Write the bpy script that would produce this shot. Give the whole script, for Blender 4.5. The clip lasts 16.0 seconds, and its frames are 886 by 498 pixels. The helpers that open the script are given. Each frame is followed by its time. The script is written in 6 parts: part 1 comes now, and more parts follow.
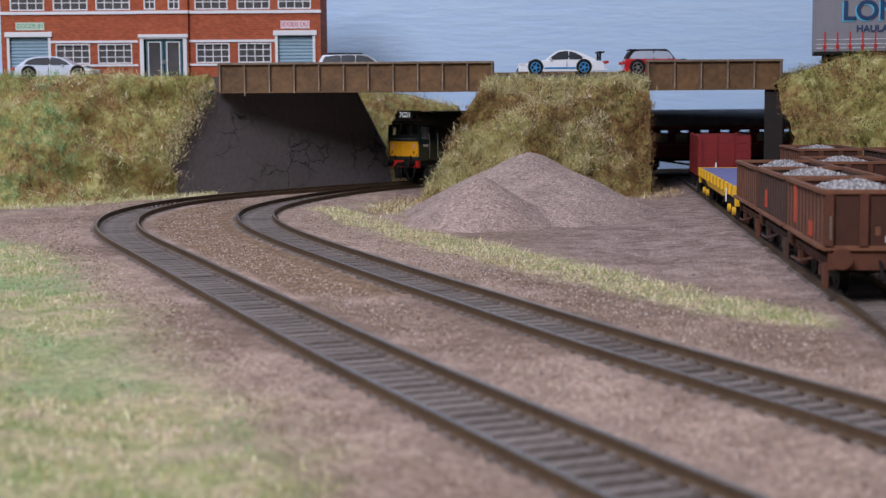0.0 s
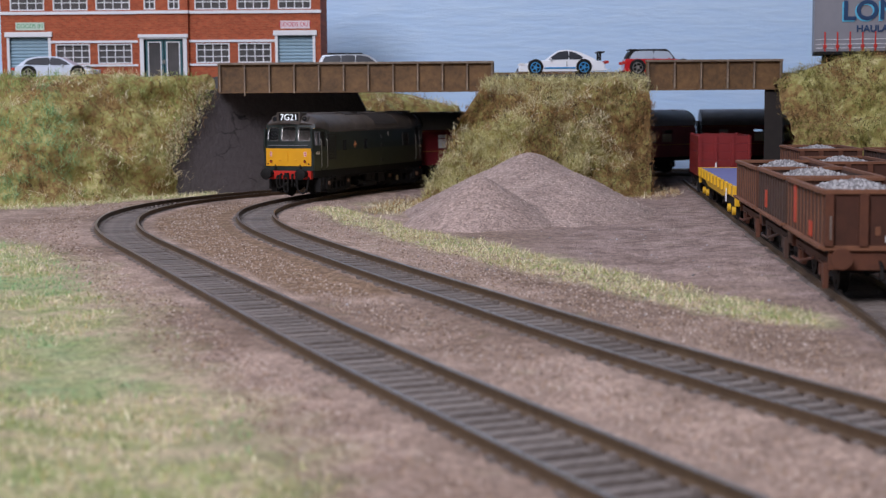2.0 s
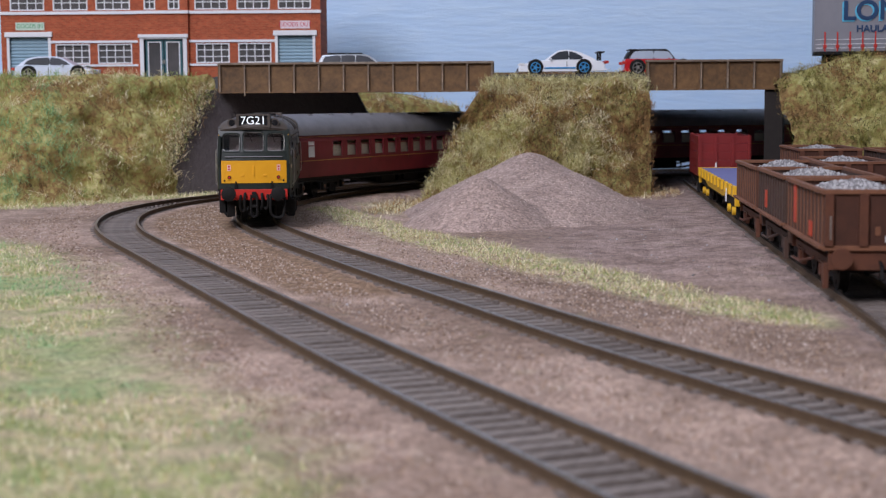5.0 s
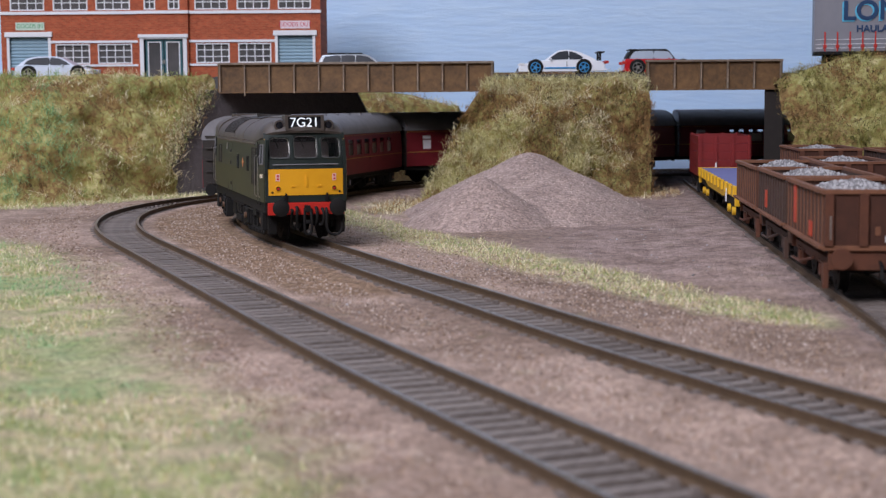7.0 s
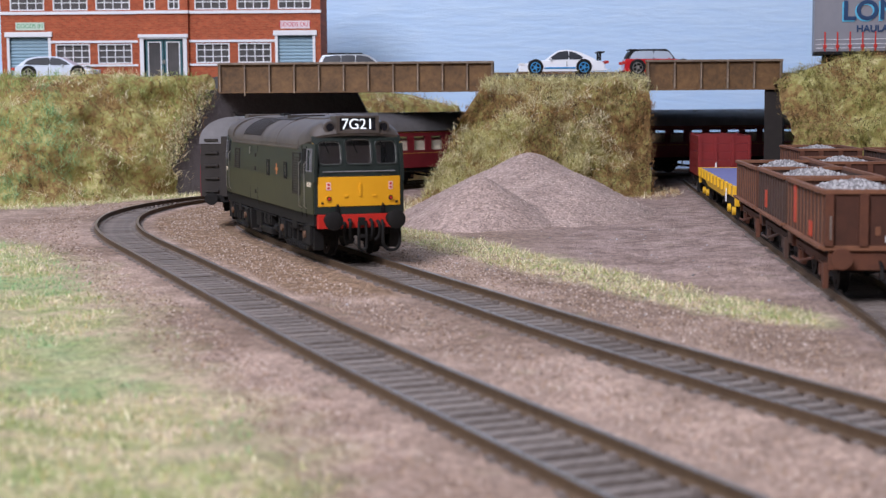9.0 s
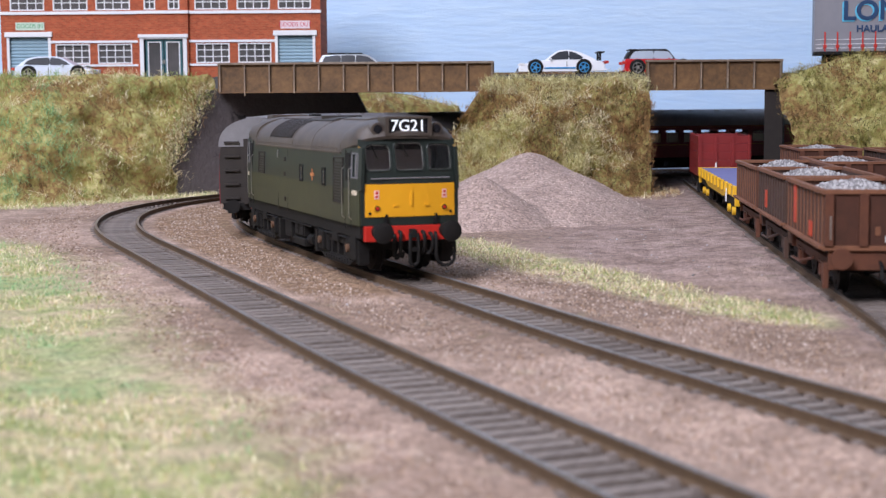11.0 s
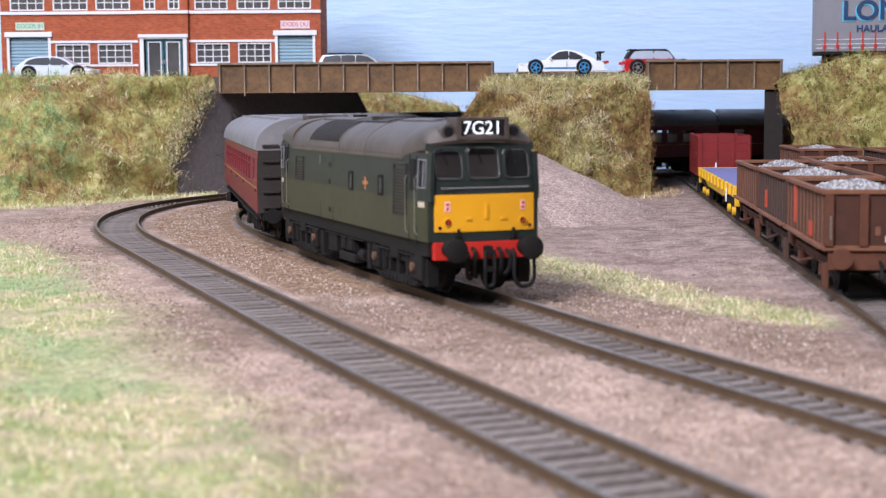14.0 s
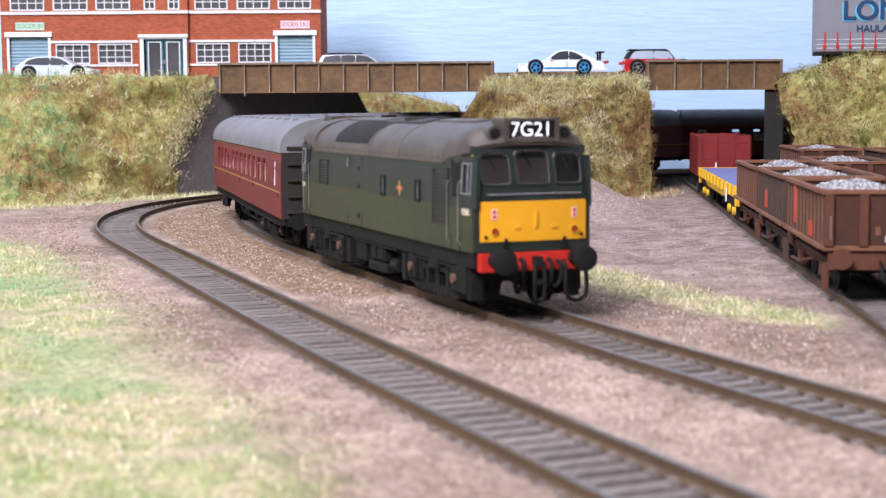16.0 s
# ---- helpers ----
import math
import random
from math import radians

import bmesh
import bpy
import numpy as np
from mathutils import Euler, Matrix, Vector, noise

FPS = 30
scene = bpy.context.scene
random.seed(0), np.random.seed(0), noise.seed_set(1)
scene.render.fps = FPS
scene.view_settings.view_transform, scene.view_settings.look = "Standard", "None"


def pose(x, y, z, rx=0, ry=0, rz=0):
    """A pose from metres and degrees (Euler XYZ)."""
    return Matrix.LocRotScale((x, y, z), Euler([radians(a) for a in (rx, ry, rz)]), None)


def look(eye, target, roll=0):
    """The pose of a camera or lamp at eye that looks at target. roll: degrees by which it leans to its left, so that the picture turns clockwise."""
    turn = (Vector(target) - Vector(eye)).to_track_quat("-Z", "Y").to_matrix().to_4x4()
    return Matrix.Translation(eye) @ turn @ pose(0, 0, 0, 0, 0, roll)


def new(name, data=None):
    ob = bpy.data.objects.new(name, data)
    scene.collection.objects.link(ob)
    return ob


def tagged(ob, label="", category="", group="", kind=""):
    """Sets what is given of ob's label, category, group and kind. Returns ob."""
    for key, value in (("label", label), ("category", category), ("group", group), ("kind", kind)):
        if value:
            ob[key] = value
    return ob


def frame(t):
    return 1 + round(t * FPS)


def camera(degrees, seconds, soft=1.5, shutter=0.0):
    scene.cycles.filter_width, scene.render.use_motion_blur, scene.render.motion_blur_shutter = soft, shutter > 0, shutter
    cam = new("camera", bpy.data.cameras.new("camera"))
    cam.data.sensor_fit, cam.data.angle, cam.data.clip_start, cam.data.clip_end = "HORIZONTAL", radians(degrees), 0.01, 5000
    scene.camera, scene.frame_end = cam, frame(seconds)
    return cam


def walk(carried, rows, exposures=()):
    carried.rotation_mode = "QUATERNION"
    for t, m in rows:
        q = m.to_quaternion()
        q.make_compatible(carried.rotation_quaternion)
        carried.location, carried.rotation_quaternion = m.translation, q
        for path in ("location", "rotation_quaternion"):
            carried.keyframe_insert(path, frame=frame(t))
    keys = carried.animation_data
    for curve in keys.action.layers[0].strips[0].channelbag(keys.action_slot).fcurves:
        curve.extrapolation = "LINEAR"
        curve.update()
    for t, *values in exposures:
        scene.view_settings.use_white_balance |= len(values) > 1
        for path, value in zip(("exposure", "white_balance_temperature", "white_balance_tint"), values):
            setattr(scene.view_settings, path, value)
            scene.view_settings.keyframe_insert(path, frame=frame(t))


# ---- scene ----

# A model railway of 1:76 scale on a baseboard. Shapes are written in millimetres and made in metres.
MM = 0.001
cam = camera(33.56, 16.0, 1.2, 0.4)
EYE = (0.0, 0.0, 0.05484)
cam_pose = pose(*EYE, 90 - 5.576, 0, 0) @ pose(0, 0, 0, 0, 0, 0.4 * -1)
EXPOSURE = ((0, -0.08), (4, -0.03), (8, 0.08), (9, 0.3), (11.5, 0.5), (12.5, 0.60), (13.5, 0.66), (14.5, 0.75), (15.3, 0.84), (16, 0.88))
walk(cam, [(0, cam_pose), (16, cam_pose)], EXPOSURE)
cam.data.dof.use_dof = True
cam.data.dof.focus_distance = 0.70
cam.data.dof.aperture_fstop = 36

# ---- light: two panel lamps of the room, walls that bounce it ----
world = bpy.data.worlds.new("room_air")
world.use_nodes = True
world.node_tree.nodes["Background"].inputs[0].default_value = (0.8, 0.9, 1.0, 1)
world.node_tree.nodes["Background"].inputs[1].default_value = 0.25
scene.world = world


def lamp(name, eye, target, w, h, power, colour):
    d = bpy.data.lights.new(name, "AREA")
    d.shape, d.size, d.size_y, d.energy, d.color = "RECTANGLE", w, h, power, colour
    ob = new(name, d)
    ob.matrix_world = look(eye, target)
    return ob


LAMPS = (((-0.62, -0.72, 1.10), (-0.08, 0.85, 0.0), 0.55, 26.5, (0.97, 0.945, 1.08)),
         ((-0.42, 0.50, 1.30), (-0.25, 0.72, 0.0), 0.45, 5.2, (0.86, 0.96, 1.28)))
for eye, aim, size, power, colour in LAMPS:
    lamp("ceiling_lamp_light", eye, aim, size, size, power, colour)


# ---- materials ----
def mat(name, a, b=None, rough=0.7, scale=300, bump=0.2, metal=0.0, fine=None, island=0.0, objvar=0.0, dist=0.0006, spec=0.4, coat=0.0, stretch=None):
    """Two colours mixed by noise of two scales, with a fine relief."""
    m = bpy.data.materials.new(name)
    m.use_nodes = True
    nt = m.node_tree
    n, l = nt.nodes, nt.links
    p = n["Principled BSDF"]
    b = b or tuple(c * 0.75 for c in a)
    co = n.new("ShaderNodeTexCoord")
    src = co.outputs["Object"]
    if stretch:
        mp = n.new("ShaderNodeMapping")
        mp.inputs["Scale"].default_value = stretch
        l.new(src, mp.inputs[0])
        src = mp.outputs[0]
    big, small = n.new("ShaderNodeTexNoise"), n.new("ShaderNodeTexNoise")
    for t, sc in ((big, scale * 0.12), (small, fine or scale)):
        t.inputs["Scale"].default_value = sc
        t.inputs["Detail"].default_value = 5
        t.inputs["Roughness"].default_value = 0.65
        l.new(src, t.inputs["Vector"])
    mx = n.new("ShaderNodeMath")
    mx.operation = "MULTIPLY_ADD"
    mx.inputs[1].default_value = 0.5
    l.new(big.outputs[0], mx.inputs[0])
    half = n.new("ShaderNodeMath")
    half.operation = "MULTIPLY"
    half.inputs[1].default_value = 0.5
    l.new(small.outputs[0], half.inputs[0])
    l.new(half.outputs[0], mx.inputs[2])
    fac = mx.outputs[0]
    for amount, kind, out in ((island, "ShaderNodeNewGeometry", "Random Per Island"), (objvar, "ShaderNodeObjectInfo", "Random")):
        if amount:
            r, c, ad = n.new(kind), n.new("ShaderNodeMath"), n.new("ShaderNodeMath")
            c.operation, ad.operation = "MULTIPLY_ADD", "ADD"
            c.inputs[1].default_value, c.inputs[2].default_value = amount, -amount / 2
            l.new(r.outputs[out], c.inputs[0])
            l.new(fac, ad.inputs[0])
            l.new(c.outputs[0], ad.inputs[1])
            fac = ad.outputs[0]
    ramp = n.new("ShaderNodeValToRGB")
    ramp.color_ramp.elements[0].position, ramp.color_ramp.elements[1].position = 0.33, 0.67
    ramp.color_ramp.elements[0].color, ramp.color_ramp.elements[1].color = (*a, 1), (*b, 1)
    l.new(fac, ramp.inputs[0])
    l.new(ramp.outputs[0], p.inputs["Base Color"])
    p.inputs["Roughness"].default_value, p.inputs["Metallic"].default_value = rough, metal
    p.inputs["Specular IOR Level"].default_value = spec
    p.inputs["Coat Weight"].default_value = coat
    if bump:
        bp = n.new("ShaderNodeBump")
        bp.inputs["Strength"].default_value, bp.inputs["Distance"].default_value = bump, dist
        l.new(small.outputs[0], bp.inputs["Height"])
        l.new(bp.outputs[0], p.inputs["Normal"])
    return m


def granular(m, scale, low, high, depth=0.0005):
    """Breaks a surface into single grains, each a little lighter or darker and rounded."""
    n, l = m.node_tree.nodes, m.node_tree.links
    p = n["Principled BSDF"]
    base = p.inputs["Base Color"].links[0].from_socket
    co, vo, sep, rg, mix, bp = (n.new("ShaderNode" + k) for k in ("TexCoord", "TexVoronoi", "SeparateColor", "MapRange", "Mix", "Bump"))
    vo.inputs["Scale"].default_value = scale
    l.new(co.outputs["Object"], vo.inputs["Vector"])
    l.new(vo.outputs["Color"], sep.inputs[0])
    l.new(sep.outputs[0], rg.inputs[0])
    rg.inputs[3].default_value, rg.inputs[4].default_value = low, high
    mix.data_type, mix.blend_type = "RGBA", "MULTIPLY"
    mix.inputs[0].default_value = 1.0
    l.new(base, mix.inputs[6])
    l.new(rg.outputs[0], mix.inputs[7])
    l.new(mix.outputs[2], p.inputs["Base Color"])
    bp.invert = True
    bp.inputs["Strength"].default_value, bp.inputs["Distance"].default_value = 0.9, depth
    l.new(vo.outputs["Distance"], bp.inputs["Height"])
    if p.inputs["Normal"].links:
        l.new(p.inputs["Normal"].links[0].from_socket, bp.inputs["Normal"])
    l.new(bp.outputs[0], p.inputs["Normal"])


def glass(name, tint, rough=0.03, ior=1.15, clear=1.0):
    m = bpy.data.materials.new(name)
    m.use_nodes = True
    p = m.node_tree.nodes["Principled BSDF"]
    p.inputs["Base Color"].default_value = (*tint, 1)
    p.inputs["Transmission Weight"].default_value = clear
    p.inputs["Roughness"].default_value, p.inputs["IOR"].default_value = rough, ior
    return m


def ground_material():
    """Ballast, bare earth and static grass, told apart by the ground's own patches."""
    m = mat("ground_cover", (0.57, 0.41, 0.325), (0.29, 0.20, 0.15), 0.95, 420, 1.0, fine=1500, dist=0.0007)
    nt = m.node_tree
    n, l = nt.nodes, nt.links
    p = n["Principled BSDF"]
    n["Color Ramp"].color_ramp.elements[0].position, n["Color Ramp"].color_ramp.elements[1].position = 0.40, 0.60
    base = p.inputs["Base Color"].links[0].from_socket
    co = n.new("ShaderNodeTexCoord")

    def layer(below, attribute, a, b, sc, soft):
        at, no, ad, st = n.new("ShaderNodeAttribute"), n.new("ShaderNodeTexNoise"), n.new("ShaderNodeMath"), n.new("ShaderNodeMapRange")
        at.attribute_name = attribute
        no.inputs["Scale"].default_value, no.inputs["Detail"].default_value = sc, 6
        l.new(co.outputs["Object"], no.inputs["Vector"])
        ad.operation = "MULTIPLY_ADD"
        ad.inputs[1].default_value = 0.9
        l.new(no.outputs[0], ad.inputs[0])
        l.new(at.outputs["Fac"], ad.inputs[2])
        st.inputs[1].default_value, st.inputs[2].default_value = 0.95 - soft, 0.95 + soft
        l.new(ad.outputs[0], st.inputs[0])
        c, r = n.new("ShaderNodeTexNoise"), n.new("ShaderNodeValToRGB")
        c.inputs["Scale"].default_value, c.inputs["Detail"].default_value = sc * 1.7, 8
        l.new(co.outputs["Object"], c.inputs["Vector"])
        r.color_ramp.elements[0].position, r.color_ramp.elements[1].position = 0.36, 0.66
        r.color_ramp.elements[0].color, r.color_ramp.elements[1].color = (*a, 1), (*b, 1)
        l.new(c.outputs[0], r.inputs[0])
        mix = n.new("ShaderNodeMix")
        mix.data_type = "RGBA"
        l.new(st.outputs[0], mix.inputs[0])
        l.new(below, mix.inputs[6])
        l.new(r.outputs[0], mix.inputs[7])
        return mix.outputs[2]

    base = layer(base, "stain", (0.30, 0.205, 0.15), (0.18, 0.115, 0.08), 160, 0.35)
    base = layer(base, "brown", (0.37, 0.24, 0.15), (0.19, 0.115, 0.068), 220, 0.25)
    base = layer(base, "bed", (0.17, 0.14, 0.12), (0.075, 0.06, 0.05), 300, 0.2)
    base = layer(base, "mud", (0.43, 0.31, 0.265), (0.245, 0.168, 0.138), 60, 0.25)
    base = layer(base, "grass", (0.32, 0.36, 0.14), (0.60, 0.49, 0.31), 55, 0.34)
    base = layer(base, "lush", (0.24, 0.37, 0.16), (0.44, 0.45, 0.22), 90, 0.4)
    l.new(base, p.inputs["Base Color"])
    granular(m, 850, 0.72, 1.28, 0.0005)
    return m


GROUND = ground_material()
STRAW = mat("static_grass_straw", (0.95, 0.86, 0.60), (0.52, 0.41, 0.19), 0.9, 60, 0, island=0.7)
GREENGRASS = mat("static_grass_green", (0.50, 0.56, 0.23), (0.20, 0.27, 0.07), 0.9, 60, 0, island=0.6)
LUSH = mat("static_grass_emerald", (0.36, 0.56, 0.28), (0.15, 0.30, 0.11), 0.9, 60, 0, island=0.6)
TWIG = mat("dark_twig", (0.07, 0.045, 0.03), (0.03, 0.02, 0.015), 0.9, 60, 0, island=0.6)
BRACKEN = mat("dead_bracken", (0.46, 0.27, 0.11), (0.15, 0.085, 0.035), 0.9, 60, 0, island=0.6)
BANK = mat("bank_scatter", (0.62, 0.53, 0.27), (0.10, 0.06, 0.025), 0.95, 230, 1.0, dist=0.002)
BANK.node_tree.nodes["Color Ramp"].color_ramp.elements.new(0.45).color = (0.36, 0.34, 0.11, 1)
BANK.node_tree.nodes["Color Ramp"].color_ramp.elements.new(0.55).color = (0.28, 0.175, 0.065, 1)
HEAP = mat("crushed_stone", (0.50, 0.375, 0.32), (0.27, 0.195, 0.165), 0.95, 500, 0.9, dist=0.0006)
granular(HEAP, 900, 0.7, 1.3)
BROWNSTONE = mat("loose_brown_stone", (0.40, 0.27, 0.18), (0.16, 0.10, 0.065), 0.9, 500, 0.3, island=0.8)
STONE = mat("loose_stone", (0.64, 0.52, 0.44), (0.36, 0.27, 0.22), 0.9, 500, 0.3, island=0.8)
WALLPAINT = mat("dark_painted_wall", (0.135, 0.118, 0.122), (0.085, 0.072, 0.072), 0.75, 90, 0.8, fine=260, dist=0.0012)


def crackle(m, scale):
    """Dry cracks here and there in thick paint."""
    n, l = m.node_tree.nodes, m.node_tree.links
    p = n["Principled BSDF"]
    base = p.inputs["Base Color"].links[0].from_socket
    co, wob, add, vo, cut, no, msk, mul, mix = (n.new("ShaderNode" + k) for k in ("TexCoord", "TexNoise", "VectorMath", "TexVoronoi", "MapRange", "TexNoise", "MapRange", "Math", "Mix"))
    wob.inputs["Scale"].default_value = 160
    l.new(co.outputs["Object"], wob.inputs["Vector"])
    add.operation = "MULTIPLY_ADD"
    add.inputs[1].default_value = (0.008, 0.008, 0.008)
    l.new(wob.outputs["Color"], add.inputs[0])
    l.new(co.outputs["Object"], add.inputs[2])
    vo.feature = "DISTANCE_TO_EDGE"
    vo.inputs["Scale"].default_value = scale
    l.new(add.outputs[0], vo.inputs["Vector"])
    l.new(vo.outputs["Distance"], cut.inputs[0])
    cut.inputs[1].default_value, cut.inputs[2].default_value, cut.inputs[3].default_value, cut.inputs[4].default_value = 0.0, 0.05, 1.0, 0.0
    no.inputs["Scale"].default_value = 26
    l.new(co.outputs["Object"], no.inputs["Vector"])
    l.new(no.outputs[0], msk.inputs[0])
    msk.inputs[1].default_value, msk.inputs[2].default_value = 0.5, 0.6
    mul.operation = "MULTIPLY"
    l.new(cut.outputs[0], mul.inputs[0])
    l.new(msk.outputs[0], mul.inputs[1])
    mix.data_type = "RGBA"
    l.new(mul.outputs[0], mix.inputs[0])
    l.new(base, mix.inputs[6])
    mix.inputs[7].default_value = (0.02, 0.018, 0.018, 1)
    l.new(mix.outputs[2], p.inputs["Base Color"])


crackle(WALLPAINT, 75)
GIRDER = mat("rust_brown_girder", (0.23, 0.125, 0.05), (0.062, 0.036, 0.018), 0.6, 260, 0.35)
GIRDER_EDGE = mat("worn_girder_edge", (0.30, 0.24, 0.18), (0.13, 0.085, 0.055), 0.7, 200, 0.3)
STREAK = mat("pale_rust_streak", (0.50, 0.40, 0.30), (0.24, 0.15, 0.09), 0.8, 700, 0.2)
ROADTAR = mat("road_tar", (0.10, 0.10, 0.10), (0.06, 0.06, 0.062), 0.9, 600, 0.4)
SKYBLUE = mat("painted_sky_board", (0.48, 0.69, 0.95), (0.60, 0.775, 0.965), 0.5, 60, 0.45, fine=110, dist=0.0022, stretch=(0.25, 1, 1.6))
RAIL = mat("rusty_rail_side", (0.15, 0.098, 0.056), (0.085, 0.055, 0.034), 0.65, 500, 0.3, metal=0.2)
RAILTOP = mat("rail_head", (0.30, 0.26, 0.22), (0.16, 0.12, 0.09), 0.35, 400, 0.1, metal=0.7)
SLEEPER = mat("weathered_sleeper", (0.27, 0.23, 0.205), (0.14, 0.115, 0.10), 0.85, 500, 0.4, objvar=0.2)
BRICK = mat("red_brick", (0.52, 0.118, 0.048), (0.42, 0.085, 0.036), 0.85, 400, 0.2)
WHITE = mat("white_card", (0.80, 0.80, 0.80), (0.72, 0.73, 0.75), 0.6, 200, 0.05)
TEAL = mat("teal_door", (0.05, 0.16, 0.18), (0.035, 0.12, 0.14), 0.5, 200, 0.05)
SHUTTER = mat("blue_grey_shutter", (0.30, 0.44, 0.52), (0.24, 0.37, 0.45), 0.5, 200, 0.1)
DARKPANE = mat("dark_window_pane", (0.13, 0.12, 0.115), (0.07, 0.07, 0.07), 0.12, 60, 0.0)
LOCOGREEN = mat("dark_green_paint", (0.022, 0.031, 0.026), (0.013, 0.019, 0.017), 0.40, 160, 0.06)
LOCOLOW = mat("olive_green_paint", (0.050, 0.053, 0.024), (0.030, 0.033, 0.017), 0.43, 160, 0.06)
LOCOROOF = mat("weathered_grey_roof", (0.12, 0.094, 0.074), (0.052, 0.042, 0.036), 0.5, 140, 0.18)
YELLOW = mat("warning_yellow", (0.82, 0.40, 0.016), (0.74, 0.34, 0.012), 0.4, 120, 0.03)
RED = mat("buffer_beam_red", (0.60, 0.028, 0.018), (0.42, 0.02, 0.014), 0.45, 200, 0.05)
BLACK = mat("underframe_black", (0.012, 0.0105, 0.010), (0.006, 0.0055, 0.005), 0.7, 300, 0.15, spec=0.25)
# Sooty end paint; its dark colour also stands in for shade and unlit depth.
BLACKBROWN = mat("sooty_paint_and_shade", (0.034, 0.027, 0.023), (0.02, 0.016, 0.014), 0.6, 200, 0.1)
RUSTBOX = mat("rusty_axle_end", (0.17, 0.085, 0.045), (0.09, 0.05, 0.03), 0.6, 600, 0.1)
STEEL = mat("bright_steel", (0.55, 0.53, 0.50), (0.40, 0.38, 0.36), 0.3, 600, 0.05, metal=0.9)
MAROON = mat("maroon_coach_paint", (0.20, 0.019, 0.026), (0.145, 0.014, 0.02), 0.5, 120, 0.03)
COACHROOF = mat("coach_roof_grey", (0.24, 0.235, 0.245), (0.155, 0.15, 0.16), 0.6, 120, 0.1)
# Yellow of the coach lining and of the highlight on the cab corners.
LINING_GLINT = mat("yellow_lining_and_glint", (0.62, 0.36, 0.08), (0.5, 0.28, 0.06), 0.5, 300, 0)
CREAM = mat("coach_interior", (0.80, 0.70, 0.55), (0.70, 0.60, 0.46), 0.8, 100, 0)
CABTAN = mat("cab_interior_brown", (0.36, 0.29, 0.26), (0.24, 0.19, 0.17), 0.8, 100, 0)
GLASS = glass("clear_glazing", (0.86, 0.9, 0.92))
CABGLASS = glass("cab_glazing", (0.88, 0.92, 0.97), 0.04, 1.4, 1.0)
BLINDBLACK = mat("headcode_blind", (0.012, 0.012, 0.016), (0.008, 0.008, 0.01), 0.25, 200, 0)
CREST = mat("crest_orange", (0.62, 0.26, 0.10), (0.45, 0.16, 0.06), 0.5, 900, 0)
PINKLABEL = mat("pink_notice", (0.85, 0.55, 0.5), (0.8, 0.45, 0.4), 0.5, 900, 0)
RUSTWAGON = mat("rust_brown_wagon", (0.135, 0.046, 0.022), (0.066, 0.026, 0.015), 0.75, 260, 0.25)
RUSTWAGON_DARK = mat("dark_brown_wagon", (0.085, 0.044, 0.030), (0.048, 0.028, 0.02), 0.75, 260, 0.25)
PATCHRED = mat("red_patch_paint", (0.55, 0.07, 0.03), (0.40, 0.05, 0.025), 0.6, 300, 0.05)
LOADSTONE = mat("pale_stone_load", (0.46, 0.445, 0.44), (0.21, 0.20, 0.20), 0.9, 600, 0.3, island=0.8)
WAGONRED = mat("crimson_wagon", (0.22, 0.014, 0.014), (0.16, 0.011, 0.011), 0.5, 160, 0.08)
PURPLE = mat("violet_blue_deck", (0.17, 0.17, 0.36), (0.14, 0.14, 0.31), 0.6, 120, 0.05)
WAGONYELLOW = mat("bright_yellow_frame", (0.80, 0.47, 0.02), (0.70, 0.38, 0.02), 0.45, 200, 0.05)
ROOMWALL = mat("room_wall_paint", (0.72, 0.72, 0.70), (0.66, 0.66, 0.65), 0.9, 20, 0.05)
WOOD = mat("baseboard_wood", (0.35, 0.24, 0.14), (0.27, 0.18, 0.10), 0.7, 40, 0.1, stretch=(1, 8, 1))
CARPET = mat("room_carpet", (0.16, 0.15, 0.15), (0.11, 0.105, 0.10), 1.0, 200, 0.5)


# ---- mesh helpers (millimetres) ----
def box(bm, x0, x1, y0, y1, z0, z1, bevel=0.0):
    v = [bm.verts.new((x, y, z)) for x in (x0, x1) for y in (y0, y1) for z in (z0, z1)]
    f = [bm.faces.new([v[i] for i in q]) for q in ((0, 1, 3, 2), (4, 6, 7, 5), (0, 4, 5, 1), (2, 3, 7, 6), (0, 2, 6, 4), (1, 5, 7, 3))]
    if bevel:
        e = list({e for q in f for e in q.edges})
        bmesh.ops.bevel(bm, geom=e, offset=bevel, segments=2, affect="EDGES", profile=0.7)
    return bm


def rod(bm, a, b, r, n=10, r2=None):
    a, b = Vector(a), Vector(b)
    q = (b - a).to_track_quat("Z", "Y")
    rings = []
    for p, rr in ((a, r), (b, r if r2 is None else r2)):
        rings.append([bm.verts.new(p + q @ Vector((rr * math.cos(2 * math.pi * i / n), rr * math.sin(2 * math.pi * i / n), 0))) for i in range(n)])
    for i in range(n):
        bm.faces.new((rings[0][i], rings[0][(i + 1) % n], rings[1][(i + 1) % n], rings[1][i]))
    bm.faces.new(rings[0][::-1]), bm.faces.new(rings[1])
    return bm


def tube(bm, pts, r, n=6):
    for a, b in zip(pts[:-1], pts[1:]):
        rod(bm, a, b, r, n)
    return bm


